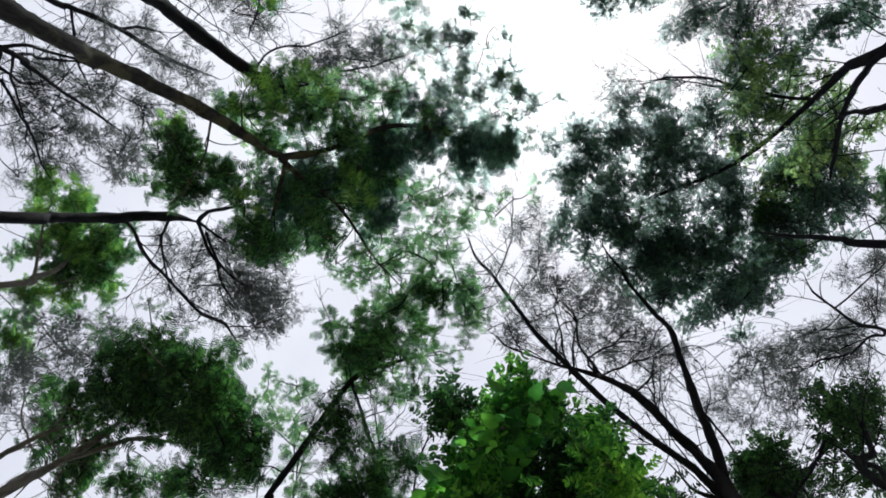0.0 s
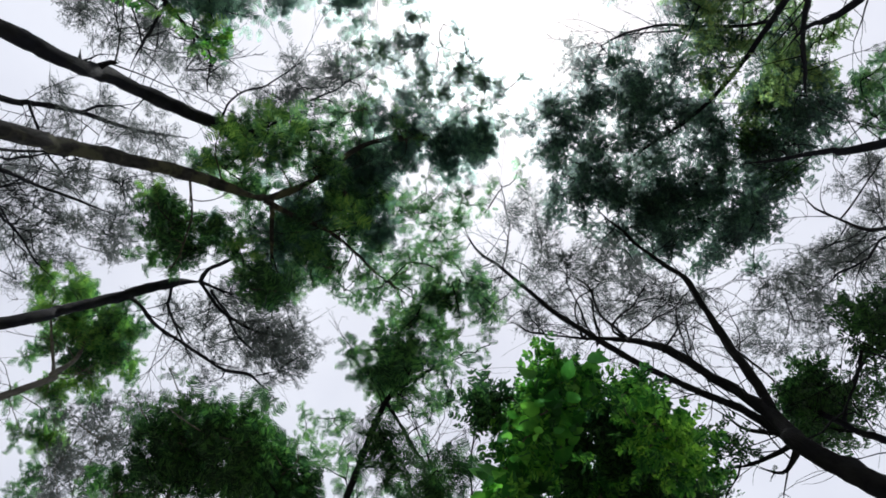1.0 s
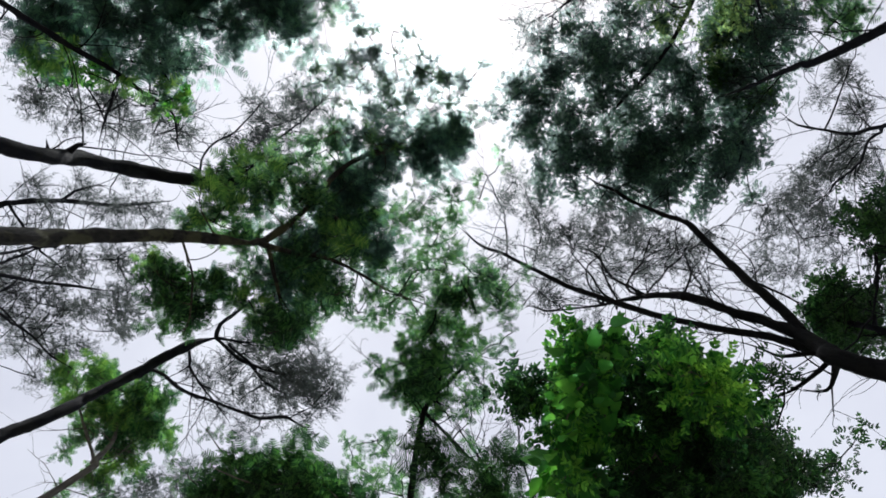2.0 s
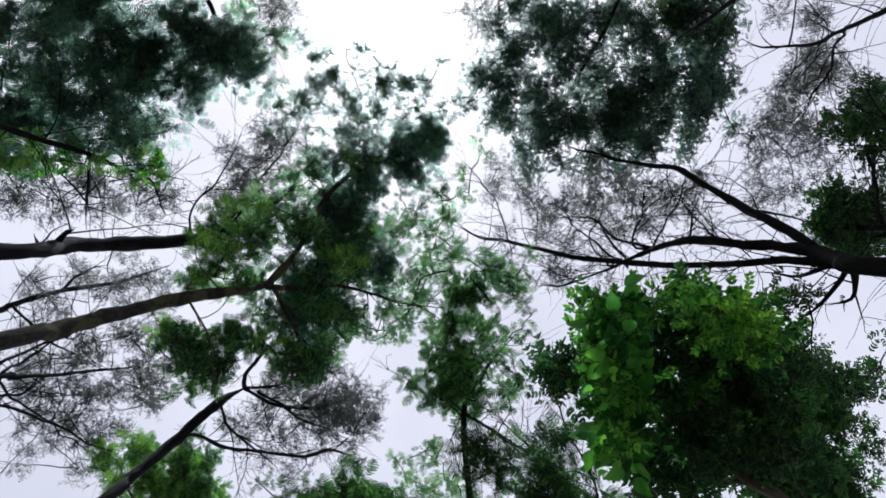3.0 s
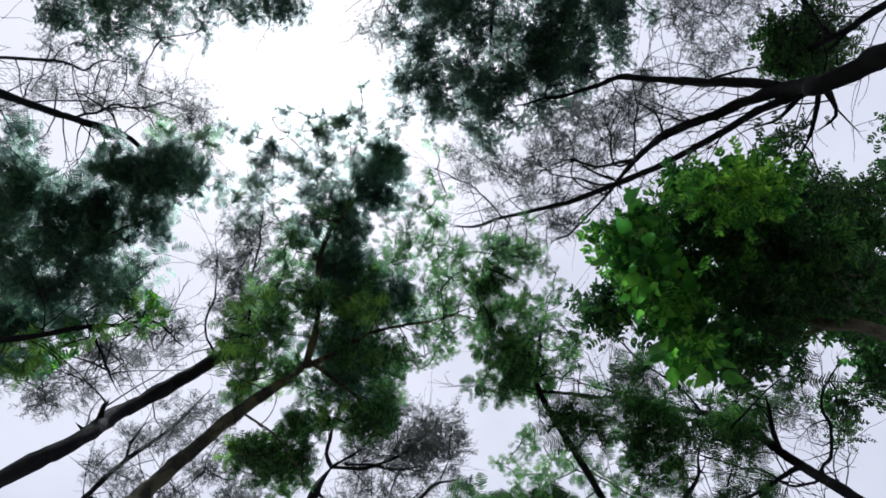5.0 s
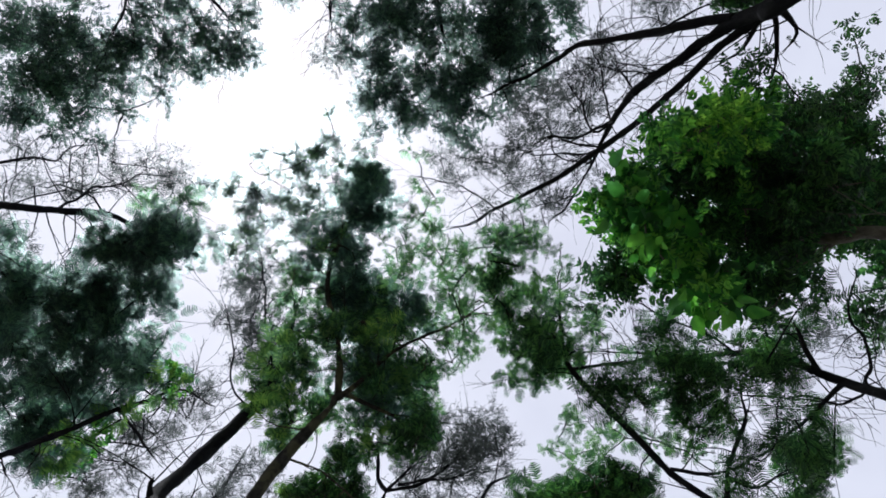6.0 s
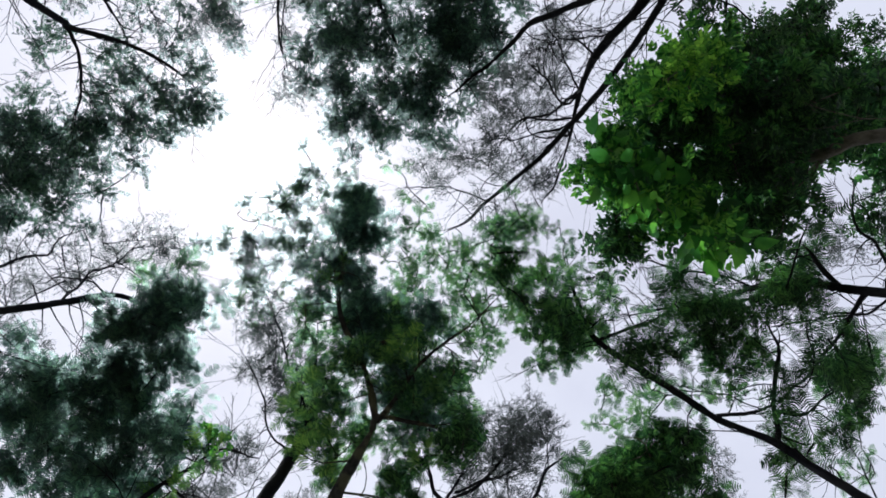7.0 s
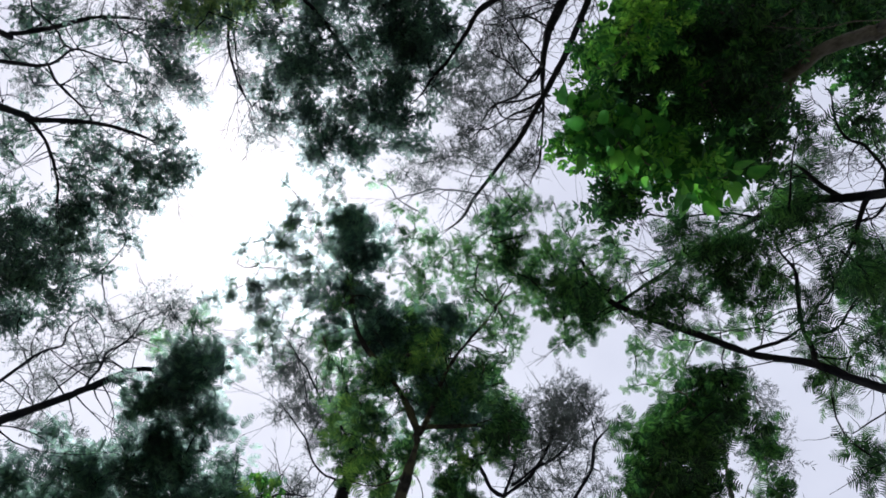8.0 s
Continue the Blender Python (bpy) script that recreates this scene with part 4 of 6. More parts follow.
foliage(tree, "fine", [
    (2.38, -1.98, 10.97, 0.3), (2.1, -1.38, 10.32, 0.3), (1.76, -1.12, 10.95, 0.33), (2.53, -1.29, 10.07, 0.34), (2.2, -0.79, 10.12, 0.34),
    (2.96, -0.95, 10.13, 0.34), (3.72, -0.99, 11.07, 0.33), (3.87, -0.52, 10.94, 0.33), (3.96, -0.27, 10.08, 0.34), (4.3, 0.19, 11.07, 0.38),
    (4.34, 0.14, 10.3, 0.2), (3.61, 0.51, 10.35, 0.3), (4.12, 0.65, 10.69, 0.24), (4.46, -0.12, 10.28, 0.27), (3.98, 1.19, 11.11, 0.16),
    (1.73, -1.47, 10.46, 0.22), (1.33, -1.31, 10.68, 0.2), (3.16, -1.48, 10.68, 0.32), (2.63, -1.78, 10.36, 0.23), (3.72, 0.07, 10.85, 0.31),
])
foliage(tree, "fine", [
    (3.6, 0.47, 11.13, 0.3), (3.41, -0.52, 10.7, 0.32), (2.71, 0.52, 10.15, 0.26),
])
foliage(tree, "fine", [
    (3.61, -2.52, 9.9, 0.33), (4.01, -2.22, 9.76, 0.35), (3.22, -1.98, 9.59, 0.28), (4.26, -2.47, 9.75, 0.32), (4.43, -2.48, 9.37, 0.31),
    (3.52, -1.63, 9.41, 0.31), (4.06, -1.22, 9.61, 0.32), (4.21, -0.97, 9.19, 0.3), (3.9, -0.84, 9.68, 0.29), (4.02, -0.44, 9.3, 0.33),
    (4.43, -0.56, 9.36, 0.31), (4.52, -1.61, 9.98, 0.29), (4.87, -2.71, 9.68, 0.32), (2.88, -1.49, 9.35, 0.27), (3.43, -1.25, 9.79, 0.27),
    (3.28, -0.95, 10.08, 0.27), (4.05, -0.14, 9.98, 0.31), (3.67, 0.39, 9.89, 0.27), (3.1, 0.62, 9.44, 0.23), (4.1, -0.71, 9.68, 0.27),
])
limb(tree, "twig", (3.775, -1.968, 10.2, 0.013), (3.422, -2.027, 10.4, 0.011), (3.176, -2.126, 10.6, 0.01), (2.475, -2.174, 10.8, 0.007))
foliage(tree, "pale", [
    (4.26, -1.54, 9.28, 0.15), (3.78, -0.98, 8.82, 0.13), (3.69, -1.49, 9.38, 0.17), (3.13, -2.13, 9.22, 0.15), (3.86, -1.77, 9.22, 0.16),
    (3.53, -1.94, 9.42, 0.14), (3.89, -1.79, 8.81, 0.14), (3.6, -0.94, 8.94, 0.13),
])
foliage(tree, "spray", [
    (3, -2.25, 11.13, 0.16), (2.13, -2.03, 10.38, 0.22), (1.96, -1.84, 10.34, 0.17), (2.31, -2.05, 10.14, 0.13),
])
foliage(tree, "fine", [
    (3.84, -2.44, 10.4, 0.2), (3.79, -1.95, 10.67, 0.24), (3.19, -1.57, 10.1, 0.25), (2.83, -1.53, 10.37, 0.25), (2.54, -1.83, 10.34, 0.16),
])
foliage(tree, "spray", [
    (2.92, -2.89, 10.42, 0.28), (3.69, -3.04, 11.12, 0.3), (4.23, -3.34, 11.31, 0.31), (3.05, -2.93, 11.26, 0.18), (3.32, -3.21, 10.73, 0.29),
    (4.21, -2.93, 10.32, 0.29), (2.49, -1.99, 10.63, 0.15), (3.06, -2.14, 10.83, 0.15), (3.44, -2.1, 10.67, 0.17), (3.81, -2.57, 11.06, 0.24),
])
boughs(tree, "fine", [(1.91, -1.79), (2.69, -1.72), (3.41, -1.59), (4.76, -0.15), (4.27, 0.71), (3.23, 0.99), (2.47, 0.51), (1.86, -0.03), (1.62, -0.60), (1.48, -1.28)], 10.6, 11.3, 30, 0.27)
boughs(tree, "pale", [(3.27, -2.46), (3.98, -2.59), (4.62, -2.27), (4.95, -1.23), (4.49, -0.65), (3.85, -0.65), (3.27, -1.04)], 9.3, 9.9, 15, 0.2)
foliage(tree, "fine", [
    (4.46, -0.71, 9.99, 0.23), (4.70, -0.43, 10.10, 0.24), (4.85, -0.69, 9.95, 0.20), (4.48, -0.23, 10.11, 0.19), (4.36, -1.14, 9.91, 0.19),
    (4.83, -0.17, 10.12, 0.16), (4.05, -0.45, 10.09, 0.16),
])
foliage(tree, "fine", [
    (1.78, -0.80, 10.69, 0.25), (1.66, -0.38, 10.98, 0.21), (1.91, -1.13, 10.65, 0.22), (1.95, -0.30, 10.88, 0.21), (2.15, -0.85, 10.63, 0.20),
    (1.80, 0.10, 10.70, 0.19), (1.56, -1.01, 11.00, 0.15), (1.36, -0.14, 10.68, 0.12),
])
foliage(tree, "pale", [
    (3.54, -1.43, 9.06, 0.15), (3.67, -1.06, 8.73, 0.15), (4.06, -1.41, 8.92, 0.14), (4.19, -0.91, 8.95, 0.15), (3.61, -0.77, 8.72, 0.14),
    (3.27, -1.16, 8.85, 0.14), (3.62, -1.89, 8.98, 0.14), (3.92, -1.69, 8.88, 0.13), (3.22, -1.83, 8.99, 0.14), (3.06, -1.43, 8.76, 0.13),
])
boughs(tree, "pinnate", [(4.19, -1.30), (4.75, -1.24), (5.02, -0.78), (5.11, -0.31), (4.79, -0.14), (4.48, -0.10), (4.29, 0.05), (3.75, -0.07), (3.89, -0.76)], 10.0, 10.4, 11, 0.2)
boughs(tree, "feather", [(5.37, -0.97), (5.92, -0.91), (5.79, -0.17), (5.32, -0.27), (5.19, -0.67)], 9.9, 10.2, 5, 0.2)
grow(tree)

tree = plant("dark_bush_tree", "dark leafy understorey tree with small oval leaves", bark_dark)
limb(tree, "trunk", (3.46, 2.552, -0.15, 0.047), (3.443, 2.539, 0.5, 0.037), (3.182, 2.347, 3.6, 0.031), (2.765, 2.039, 7.2, 0.027), (2.908, 2.135, 7.7, 0.024), (2.991, 2.084, 8.1, 0.018), (2.988, 2.098, 8.4, 0.011))
limb(tree, "limb", (2.786, 2.053, 7.3, 0.018), (3.291, 1.809, 7.8, 0.015), (3.804, 1.538, 8.3, 0.011))
foliage(tree, "pinnate", [
    (2.89, 1.92, 7.78, 0.21), (2.97, 2.31, 7.89, 0.25), (2.6, 1.88, 7.58, 0.16), (3.27, 1.37, 7.41, 0.18), (3.75, 1.39, 7.9, 0.18),
    (2.99, 1.81, 7.88, 0.14), (2.88, 1.83, 7.33, 0.16), (2.57, 2.11, 7.39, 0.17),
])
foliage(tree, "pinnate", [
    (2.76, 1.9, 7.72, 0.21), (3.06, 2.03, 7.83, 0.18), (2.76, 2.16, 7.93, 0.18),
])
boughs(tree, "pinnate", [(2.87, 1.67), (3.11, 1.93), (3.14, 2.19), (2.79, 2.33), (2.61, 2.11), (2.61, 1.85)], 7.6, 8.0, 9, 0.17)
grow(tree)

tree = plant("dark_bush_tree", "dark leafy understorey tree with glossy oval leaflets", bark_dark)
limb(tree, "trunk", (3.531, 1.887, -0.15, 0.051), (3.513, 1.877, 0.5, 0.041), (3.268, 1.747, 3.1, 0.034), (2.874, 1.536, 6.2, 0.029), (3.093, 1.459, 6.7, 0.024), (3.285, 1.335, 7.2, 0.018), (3.273, 1.288, 7.5, 0.012))
limb(tree, "limb", (2.953, 1.496, 6.4, 0.019), (2.967, 1.488, 6.8, 0.015), (2.963, 1.486, 7.1, 0.009))
foliage(tree, "pinnate", [
    (3.12, 1.22, 7.07, 0.19), (3.41, 1.42, 7.18, 0.22), (3.19, 1.55, 7.35, 0.18), (3.52, 1.86, 7.44, 0.23), (3.23, 1.24, 7.59, 0.15),
    (3.24, 1.95, 7.44, 0.16), (3.5, 1.2, 7.41, 0.17),
])
foliage(tree, "pinnate", [
    (1.79, 1.9, 7.02, 0.12), (1.73, 1.94, 7.3, 0.09), (2.28, 2.76, 7.26, 0.09), (1.91, 2.92, 7.5, 0.14), (1.72, 2.85, 6.99, 0.12),
    (1.5, 2.39, 6.95, 0.13), (1.62, 2.67, 7.1, 0.13), (1.88, 2.04, 7.08, 0.08), (2, 2.85, 7.17, 0.08),
])
grow(tree)

tree = plant("broadleaf_tree", "bushy tree with broad bright green leaves, low over the camera", bark_pale)
limb(tree, "trunk", (0.785, 3.734, -0.15, 0.081), (0.781, 3.716, 0.5, 0.065), (0.725, 3.449, 3.042, 0.053), (0.635, 3.02, 6.085, 0.046), (0.641, 2.975, 6.2, 0.048), (0.68, 2.837, 6.545, 0.047), (0.671, 2.785, 6.717, 0.049), (0.611, 2.733, 6.89, 0.046), (0.636, 2.596, 7.235, 0.04), (0.742, 2.462, 7.695, 0.029), (0.887, 2.144, 8.04, 0.015))
limb(tree, "limb", (0.605, 2.754, 7.005, 0.022), (0.425, 2.758, 7.465, 0.019), (0.106, 2.627, 7.81, 0.012))
limb(tree, "limb", (0.701, 2.874, 6.89, 0.025), (1.139, 2.858, 7.465, 0.023), (1.51, 2.624, 7.925, 0.015))
limb(tree, "limb", (0.653, 2.64, 7.35, 0.023), (0.558, 2.299, 7.695, 0.019), (0.46, 1.726, 7.925, 0.01))
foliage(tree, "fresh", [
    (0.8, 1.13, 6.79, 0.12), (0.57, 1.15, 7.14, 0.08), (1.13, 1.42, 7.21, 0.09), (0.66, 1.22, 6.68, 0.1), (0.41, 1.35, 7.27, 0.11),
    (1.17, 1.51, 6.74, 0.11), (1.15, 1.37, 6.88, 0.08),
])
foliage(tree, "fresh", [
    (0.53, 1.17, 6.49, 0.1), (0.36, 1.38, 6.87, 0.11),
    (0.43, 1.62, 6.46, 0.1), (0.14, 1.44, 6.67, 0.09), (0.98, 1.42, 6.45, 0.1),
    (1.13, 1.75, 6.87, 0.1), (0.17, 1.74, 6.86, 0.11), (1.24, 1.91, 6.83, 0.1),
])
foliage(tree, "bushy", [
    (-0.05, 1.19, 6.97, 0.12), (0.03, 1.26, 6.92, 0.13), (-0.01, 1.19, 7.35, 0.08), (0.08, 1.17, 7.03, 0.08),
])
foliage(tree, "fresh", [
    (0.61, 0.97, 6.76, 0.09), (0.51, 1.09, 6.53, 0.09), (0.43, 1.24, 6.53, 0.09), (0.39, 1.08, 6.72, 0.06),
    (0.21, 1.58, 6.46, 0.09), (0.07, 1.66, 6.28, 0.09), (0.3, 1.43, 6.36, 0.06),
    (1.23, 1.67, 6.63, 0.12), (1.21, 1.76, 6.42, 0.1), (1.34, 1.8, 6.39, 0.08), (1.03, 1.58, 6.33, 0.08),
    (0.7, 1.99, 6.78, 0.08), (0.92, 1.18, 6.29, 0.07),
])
foliage(tree, "bushy", [
    (0.62, 4.26, 8.07, 0.17), (0.66, 3.94, 8.01, 0.11), (0.54, 4.31, 7.89, 0.18), (0.75, 4.15, 7.84, 0.1), (0.6, 3.61, 7.82, 0.07),
])
foliage(tree, "broad", [
    (0.18, 1.3, 6.2, 0.05), (0.12, 1.53, 6.47, 0.06), (-0.01, 1.83, 6.71, 0.07), (0.11, 1.74, 6.56, 0.07), (-0, 1.86, 6.41, 0.05),
])
foliage(tree, "fresh", [
    (1.34, 1.67, 6.85, 0.12), (1.27, 1.88, 7.12, 0.12), (1.16, 1.5, 6.58, 0.09), (1.42, 1.71, 6.7, 0.09), (1.44, 2.02, 7.18, 0.1),
])
foliage(tree, "fresh", [
    (1.44, 2.05, 7.46, 0.14), (1.34, 1.94, 7.58, 0.14), (1.28, 2.15, 7.37, 0.11), (1.13, 1.67, 7.03, 0.09), (1.68, 2.26, 7.37, 0.11),
    (1.37, 1.58, 7.44, 0.09), (1.07, 1.34, 7.07, 0.07),
])
foliage(tree, "bushy", [
    (0.4, 1.35, 7.66, 0.1), (0.22, 1.19, 7.04, 0.06),
])
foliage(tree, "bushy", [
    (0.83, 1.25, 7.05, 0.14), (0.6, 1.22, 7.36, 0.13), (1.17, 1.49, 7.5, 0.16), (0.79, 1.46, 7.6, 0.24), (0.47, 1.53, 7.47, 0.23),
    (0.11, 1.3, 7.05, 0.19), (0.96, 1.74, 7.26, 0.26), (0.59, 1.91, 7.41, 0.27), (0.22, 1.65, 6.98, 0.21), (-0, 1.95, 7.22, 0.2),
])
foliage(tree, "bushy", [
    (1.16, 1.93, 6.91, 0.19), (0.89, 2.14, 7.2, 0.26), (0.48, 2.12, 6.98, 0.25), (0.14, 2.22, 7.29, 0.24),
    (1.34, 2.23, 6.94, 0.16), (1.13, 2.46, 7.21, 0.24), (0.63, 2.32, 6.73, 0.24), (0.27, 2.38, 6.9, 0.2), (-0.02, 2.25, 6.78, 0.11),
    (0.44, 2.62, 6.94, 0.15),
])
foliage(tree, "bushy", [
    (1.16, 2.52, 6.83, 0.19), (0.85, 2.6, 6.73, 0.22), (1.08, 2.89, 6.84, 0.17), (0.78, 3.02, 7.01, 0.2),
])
foliage(tree, "bushy", [
    (1.12, 3.44, 7.75, 0.23), (1.04, 3.58, 7.51, 0.23), (0.99, 4.01, 7.85, 0.24), (0.59, 3.79, 7.85, 0.17), (0.57, 3.83, 7.64, 0.16),
    (0.94, 3.44, 7.67, 0.2), (0.96, 3.15, 7.46, 0.22), (1.2, 3.76, 7.94, 0.21),
])
foliage(tree, "bushy", [
    (1.13, 3.7, 8.16, 0.27), (1.02, 4.01, 8.1, 0.27), (1.15, 4.56, 8.61, 0.23),
])
foliage(tree, "broad", [
    (0.2, 1.4, 6.54, 0.09), (0.05, 1.54, 6.48, 0.11), (-0.05, 1.8, 6.59, 0.1), (0.15, 1.69, 6.67, 0.11), (0.64, 1.13, 6.73, 0.13),
    (0.5, 1.33, 6.77, 0.15), (0.32, 1.29, 6.37, 0.12), (0.77, 1.11, 6.92, 0.09), (0.23, 1.9, 6.64, 0.11),
    (0.46, 1.43, 6.52, 0.1), (0.31, 1.68, 6.85, 0.11), (0.04, 1.74, 6.63, 0.09),
])
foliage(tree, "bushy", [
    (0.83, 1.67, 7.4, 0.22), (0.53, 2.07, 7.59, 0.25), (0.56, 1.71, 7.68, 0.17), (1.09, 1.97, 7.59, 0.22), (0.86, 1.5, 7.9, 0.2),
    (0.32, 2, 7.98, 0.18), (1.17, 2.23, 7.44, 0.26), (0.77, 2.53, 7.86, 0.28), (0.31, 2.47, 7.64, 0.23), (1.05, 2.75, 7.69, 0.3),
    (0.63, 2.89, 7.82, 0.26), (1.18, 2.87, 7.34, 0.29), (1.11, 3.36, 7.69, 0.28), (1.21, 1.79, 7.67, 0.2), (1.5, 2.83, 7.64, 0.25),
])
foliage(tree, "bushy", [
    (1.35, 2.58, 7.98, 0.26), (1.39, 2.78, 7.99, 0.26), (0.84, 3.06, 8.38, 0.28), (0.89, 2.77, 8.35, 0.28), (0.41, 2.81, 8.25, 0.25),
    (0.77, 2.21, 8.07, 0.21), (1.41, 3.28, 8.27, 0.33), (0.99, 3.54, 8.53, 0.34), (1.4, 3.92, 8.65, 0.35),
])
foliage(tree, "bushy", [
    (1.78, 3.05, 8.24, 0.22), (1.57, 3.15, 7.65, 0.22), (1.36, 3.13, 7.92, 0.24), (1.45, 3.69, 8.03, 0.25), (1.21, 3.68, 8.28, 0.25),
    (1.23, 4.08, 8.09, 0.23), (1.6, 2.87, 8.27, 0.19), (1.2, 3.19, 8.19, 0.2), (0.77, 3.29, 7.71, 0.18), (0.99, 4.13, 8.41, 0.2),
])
foliage(tree, "bushy", [
    (1.16, 2.25, 7.97, 0.19), (1.06, 2.38, 8, 0.16),
])
foliage(tree, "fresh", [
    (1.29, 1.84, 7.18, 0.17), (1.49, 1.87, 7.63, 0.15), (1.59, 2.12, 7.69, 0.14),
])
foliage(tree, "pinnate", [
    (1.69, 2.48, 7.47, 0.15),
])
foliage(tree, "pinnate", [
    (1.82, 2.76, 7.8, 0.15), (1.96, 2.99, 7.48, 0.13), (1.67, 3.34, 8.01, 0.21), (1.78, 3.6, 7.92, 0.19), (1.45, 2.91, 7.61, 0.22),
    (1.23, 3.58, 8.06, 0.25), (1.39, 3.76, 7.85, 0.23), (1.79, 2.66, 8.13, 0.19), (1.28, 3.29, 8.05, 0.24), (1.8, 2.92, 7.51, 0.12),
])
foliage(tree, "broad", [
    (0.39, 1.12, 6.62, 0.1), (0.5, 1.06, 6.5, 0.09), (0.6, 1.0, 6.74, 0.1), (0.34, 1.42, 6.6, 0.1), (0.42, 1.2, 6.36, 0.1), (0.53, 1.18, 6.42, 0.09),
    (0.22, 1.57, 6.5, 0.09), (0.1, 1.62, 6.36, 0.1), (0.02, 1.78, 6.45, 0.1), (0.28, 1.3, 6.28, 0.08), (0.7, 1.08, 6.56, 0.09), (0.1, 1.92, 6.62, 0.09),
])
foliage(tree, "lime", [
    (1.17, 1.53, 6.45, 0.07), (1.25, 1.62, 6.40, 0.06), (1.26, 1.77, 6.45, 0.06), (1.09, 1.61, 6.40, 0.06), (1.12, 1.71, 6.35, 0.07),
])
grow(tree)

tree = plant("feathery_tree", "airy tree with fern-like leaves on thin crossing limbs", bark_dark)
limb(tree, "trunk", (-2.074, 3.095, -0.15, 0.054), (-2.064, 3.08, 0.5, 0.043), (-1.903, 2.84, 3.2, 0.035), (-1.647, 2.457, 6.4, 0.031), (-1.527, 2.302, 7, 0.03), (-1.444, 2.056, 7.5, 0.028), (-1.262, 1.798, 8, 0.031), (-0.907, 1.302, 8.6, 0.028), (-0.541, 1.193, 9, 0.018), (-0.027, 1.156, 9.4, 0.012))
limb(tree, "limb", (-1.532, 2.323, 7, 0.026), (-1.372, 2.453, 7.3, 0.02), (-0.975, 2.666, 7.8, 0.015), (-0.534, 2.802, 8.4, 0.011))
limb(tree, "limb", (-1.372, 2.453, 7.3, 0.018), (-1.406, 2.781, 7.5, 0.014), (-1.256, 3.167, 7.6, 0.01))
limb(tree, "limb", (-1.421, 2.062, 7.5, 0.019), (-1.327, 2.328, 7.3, 0.014), (-1.172, 2.499, 7.1, 0.011))
limb(tree, "limb", (-0.907, 1.302, 8.6, 0.02), (-0.761, 1.633, 8.4, 0.016), (-0.575, 2.061, 8.2, 0.011))
foliage(tree, "feather", [
    (0.22, 0.42, 8.77, 0.21), (0.27, 0.78, 9.31, 0.24), (-0.09, 0.27, 8.58, 0.17), (-0.3, 0.39, 8.67, 0.19), (-0.25, 0.8, 9.37, 0.24),
    (-0.19, 1.03, 9.28, 0.23), (-0.62, 0.66, 8.78, 0.29), (-0.82, 0.91, 8.86, 0.29), (-1.01, 1.04, 8.59, 0.24), (-1.1, 0.74, 8.67, 0.21),
    (-0.62, 1.09, 8.57, 0.22), (-0.44, 1.48, 9.08, 0.19), (-0.99, 1.45, 9.1, 0.22),
])
foliage(tree, "fern", [
    (-1.72, 2.61, 7.24, 0.13), (-1.9, 2.53, 7.37, 0.11), (-1.58, 2.65, 7.13, 0.09), (0.16, 2.61, 6.87, 0.09), (-0.52, 2.71, 7.24, 0.07),
    (-0.84, 3.14, 7.5, 0.08), (-1.52, 2.38, 7.19, 0.06),
])
foliage(tree, "shade", [
    (-0.56, 0.68, 7.7, 0.17), (-0.8, 0.91, 8.01, 0.18), (-1.26, 3.43, 8.26, 0.17), (-1.45, 3.33, 7.73, 0.18), (-1.23, 3.76, 8.3, 0.17),
    (-1.06, 3.24, 7.71, 0.11),
])
foliage(tree, "shade", [
    (-1.89, 1.66, 8.18, 0.23), (-1.85, 1.76, 7.65, 0.2), (-1.93, 1.22, 7.85, 0.19), (-2.04, 1.38, 7.72, 0.21), (-1.72, 1.8, 8.09, 0.17),
    (-1.98, 1.03, 7.86, 0.16), (-2.18, 2.01, 8.05, 0.19), (-2.1, 1.06, 7.78, 0.18), (-1.73, 1.94, 7.92, 0.12),
])
foliage(tree, "tuft", [
    (-2.44, 3.94, 9.36, 0.17), (-2.25, 4.1, 9.09, 0.16), (-2.56, 3.86, 8.99, 0.16), (-2.58, 4.21, 9.2, 0.14), (-2.53, 4.16, 9.44, 0.13),
])
foliage(tree, "tuft", [
    (-1.84, 1.5, 8.85, 0.12), (-1.4, 1.36, 8.65, 0.09), (-1.71, 1.8, 8.69, 0.12), (-1.8, 1.34, 8.92, 0.08), (-0.67, 0.19, 9.24, 0.14),
    (-0.9, 0.16, 8.65, 0.12), (-0.39, 0.02, 8.7, 0.14), (-0.12, 0.32, 8.88, 0.13), (0.11, 0.47, 9.31, 0.15), (0.27, 0.69, 8.99, 0.16),
    (0.07, 1.1, 9.03, 0.15), (-0.23, 1.28, 8.81, 0.14), (-0.71, 1.42, 9.04, 0.14), (-1.25, 0.1, 9.09, 0.07),
])
foliage(tree, "fern", [
    (-1.08, 2.96, 7.09, 0.12), (-1.5, 2.95, 7.27, 0.14), (-2.41, 2.65, 7.37, 0.16), (-2.52, 2.6, 7.1, 0.14),
])
foliage(tree, "tuft", [
    (-0.05, -0.3, 9.26, 0.2), (-0.34, -0.07, 9.9, 0.22), (0.02, 0.06, 9.16, 0.18), (-0.66, 0.06, 9.92, 0.19), (-0.86, 0.36, 9.79, 0.16),
    (-0.86, -0.16, 9.57, 0.15), (-0.26, 0.31, 9.58, 0.17), (-0.59, 0.49, 9.33, 0.14), (-1.1, 0.28, 10.01, 0.13), (0.23, 0.53, 9.38, 0.15),
    (-1, 1.01, 9.37, 0.14),
])
foliage(tree, "tuft", [
    (-0.27, 1.28, 8.41, 0.15), (-0.66, 1.3, 8.26, 0.13), (-0.8, 1.03, 8.21, 0.14), (-0.41, 0.82, 7.89, 0.13),
])
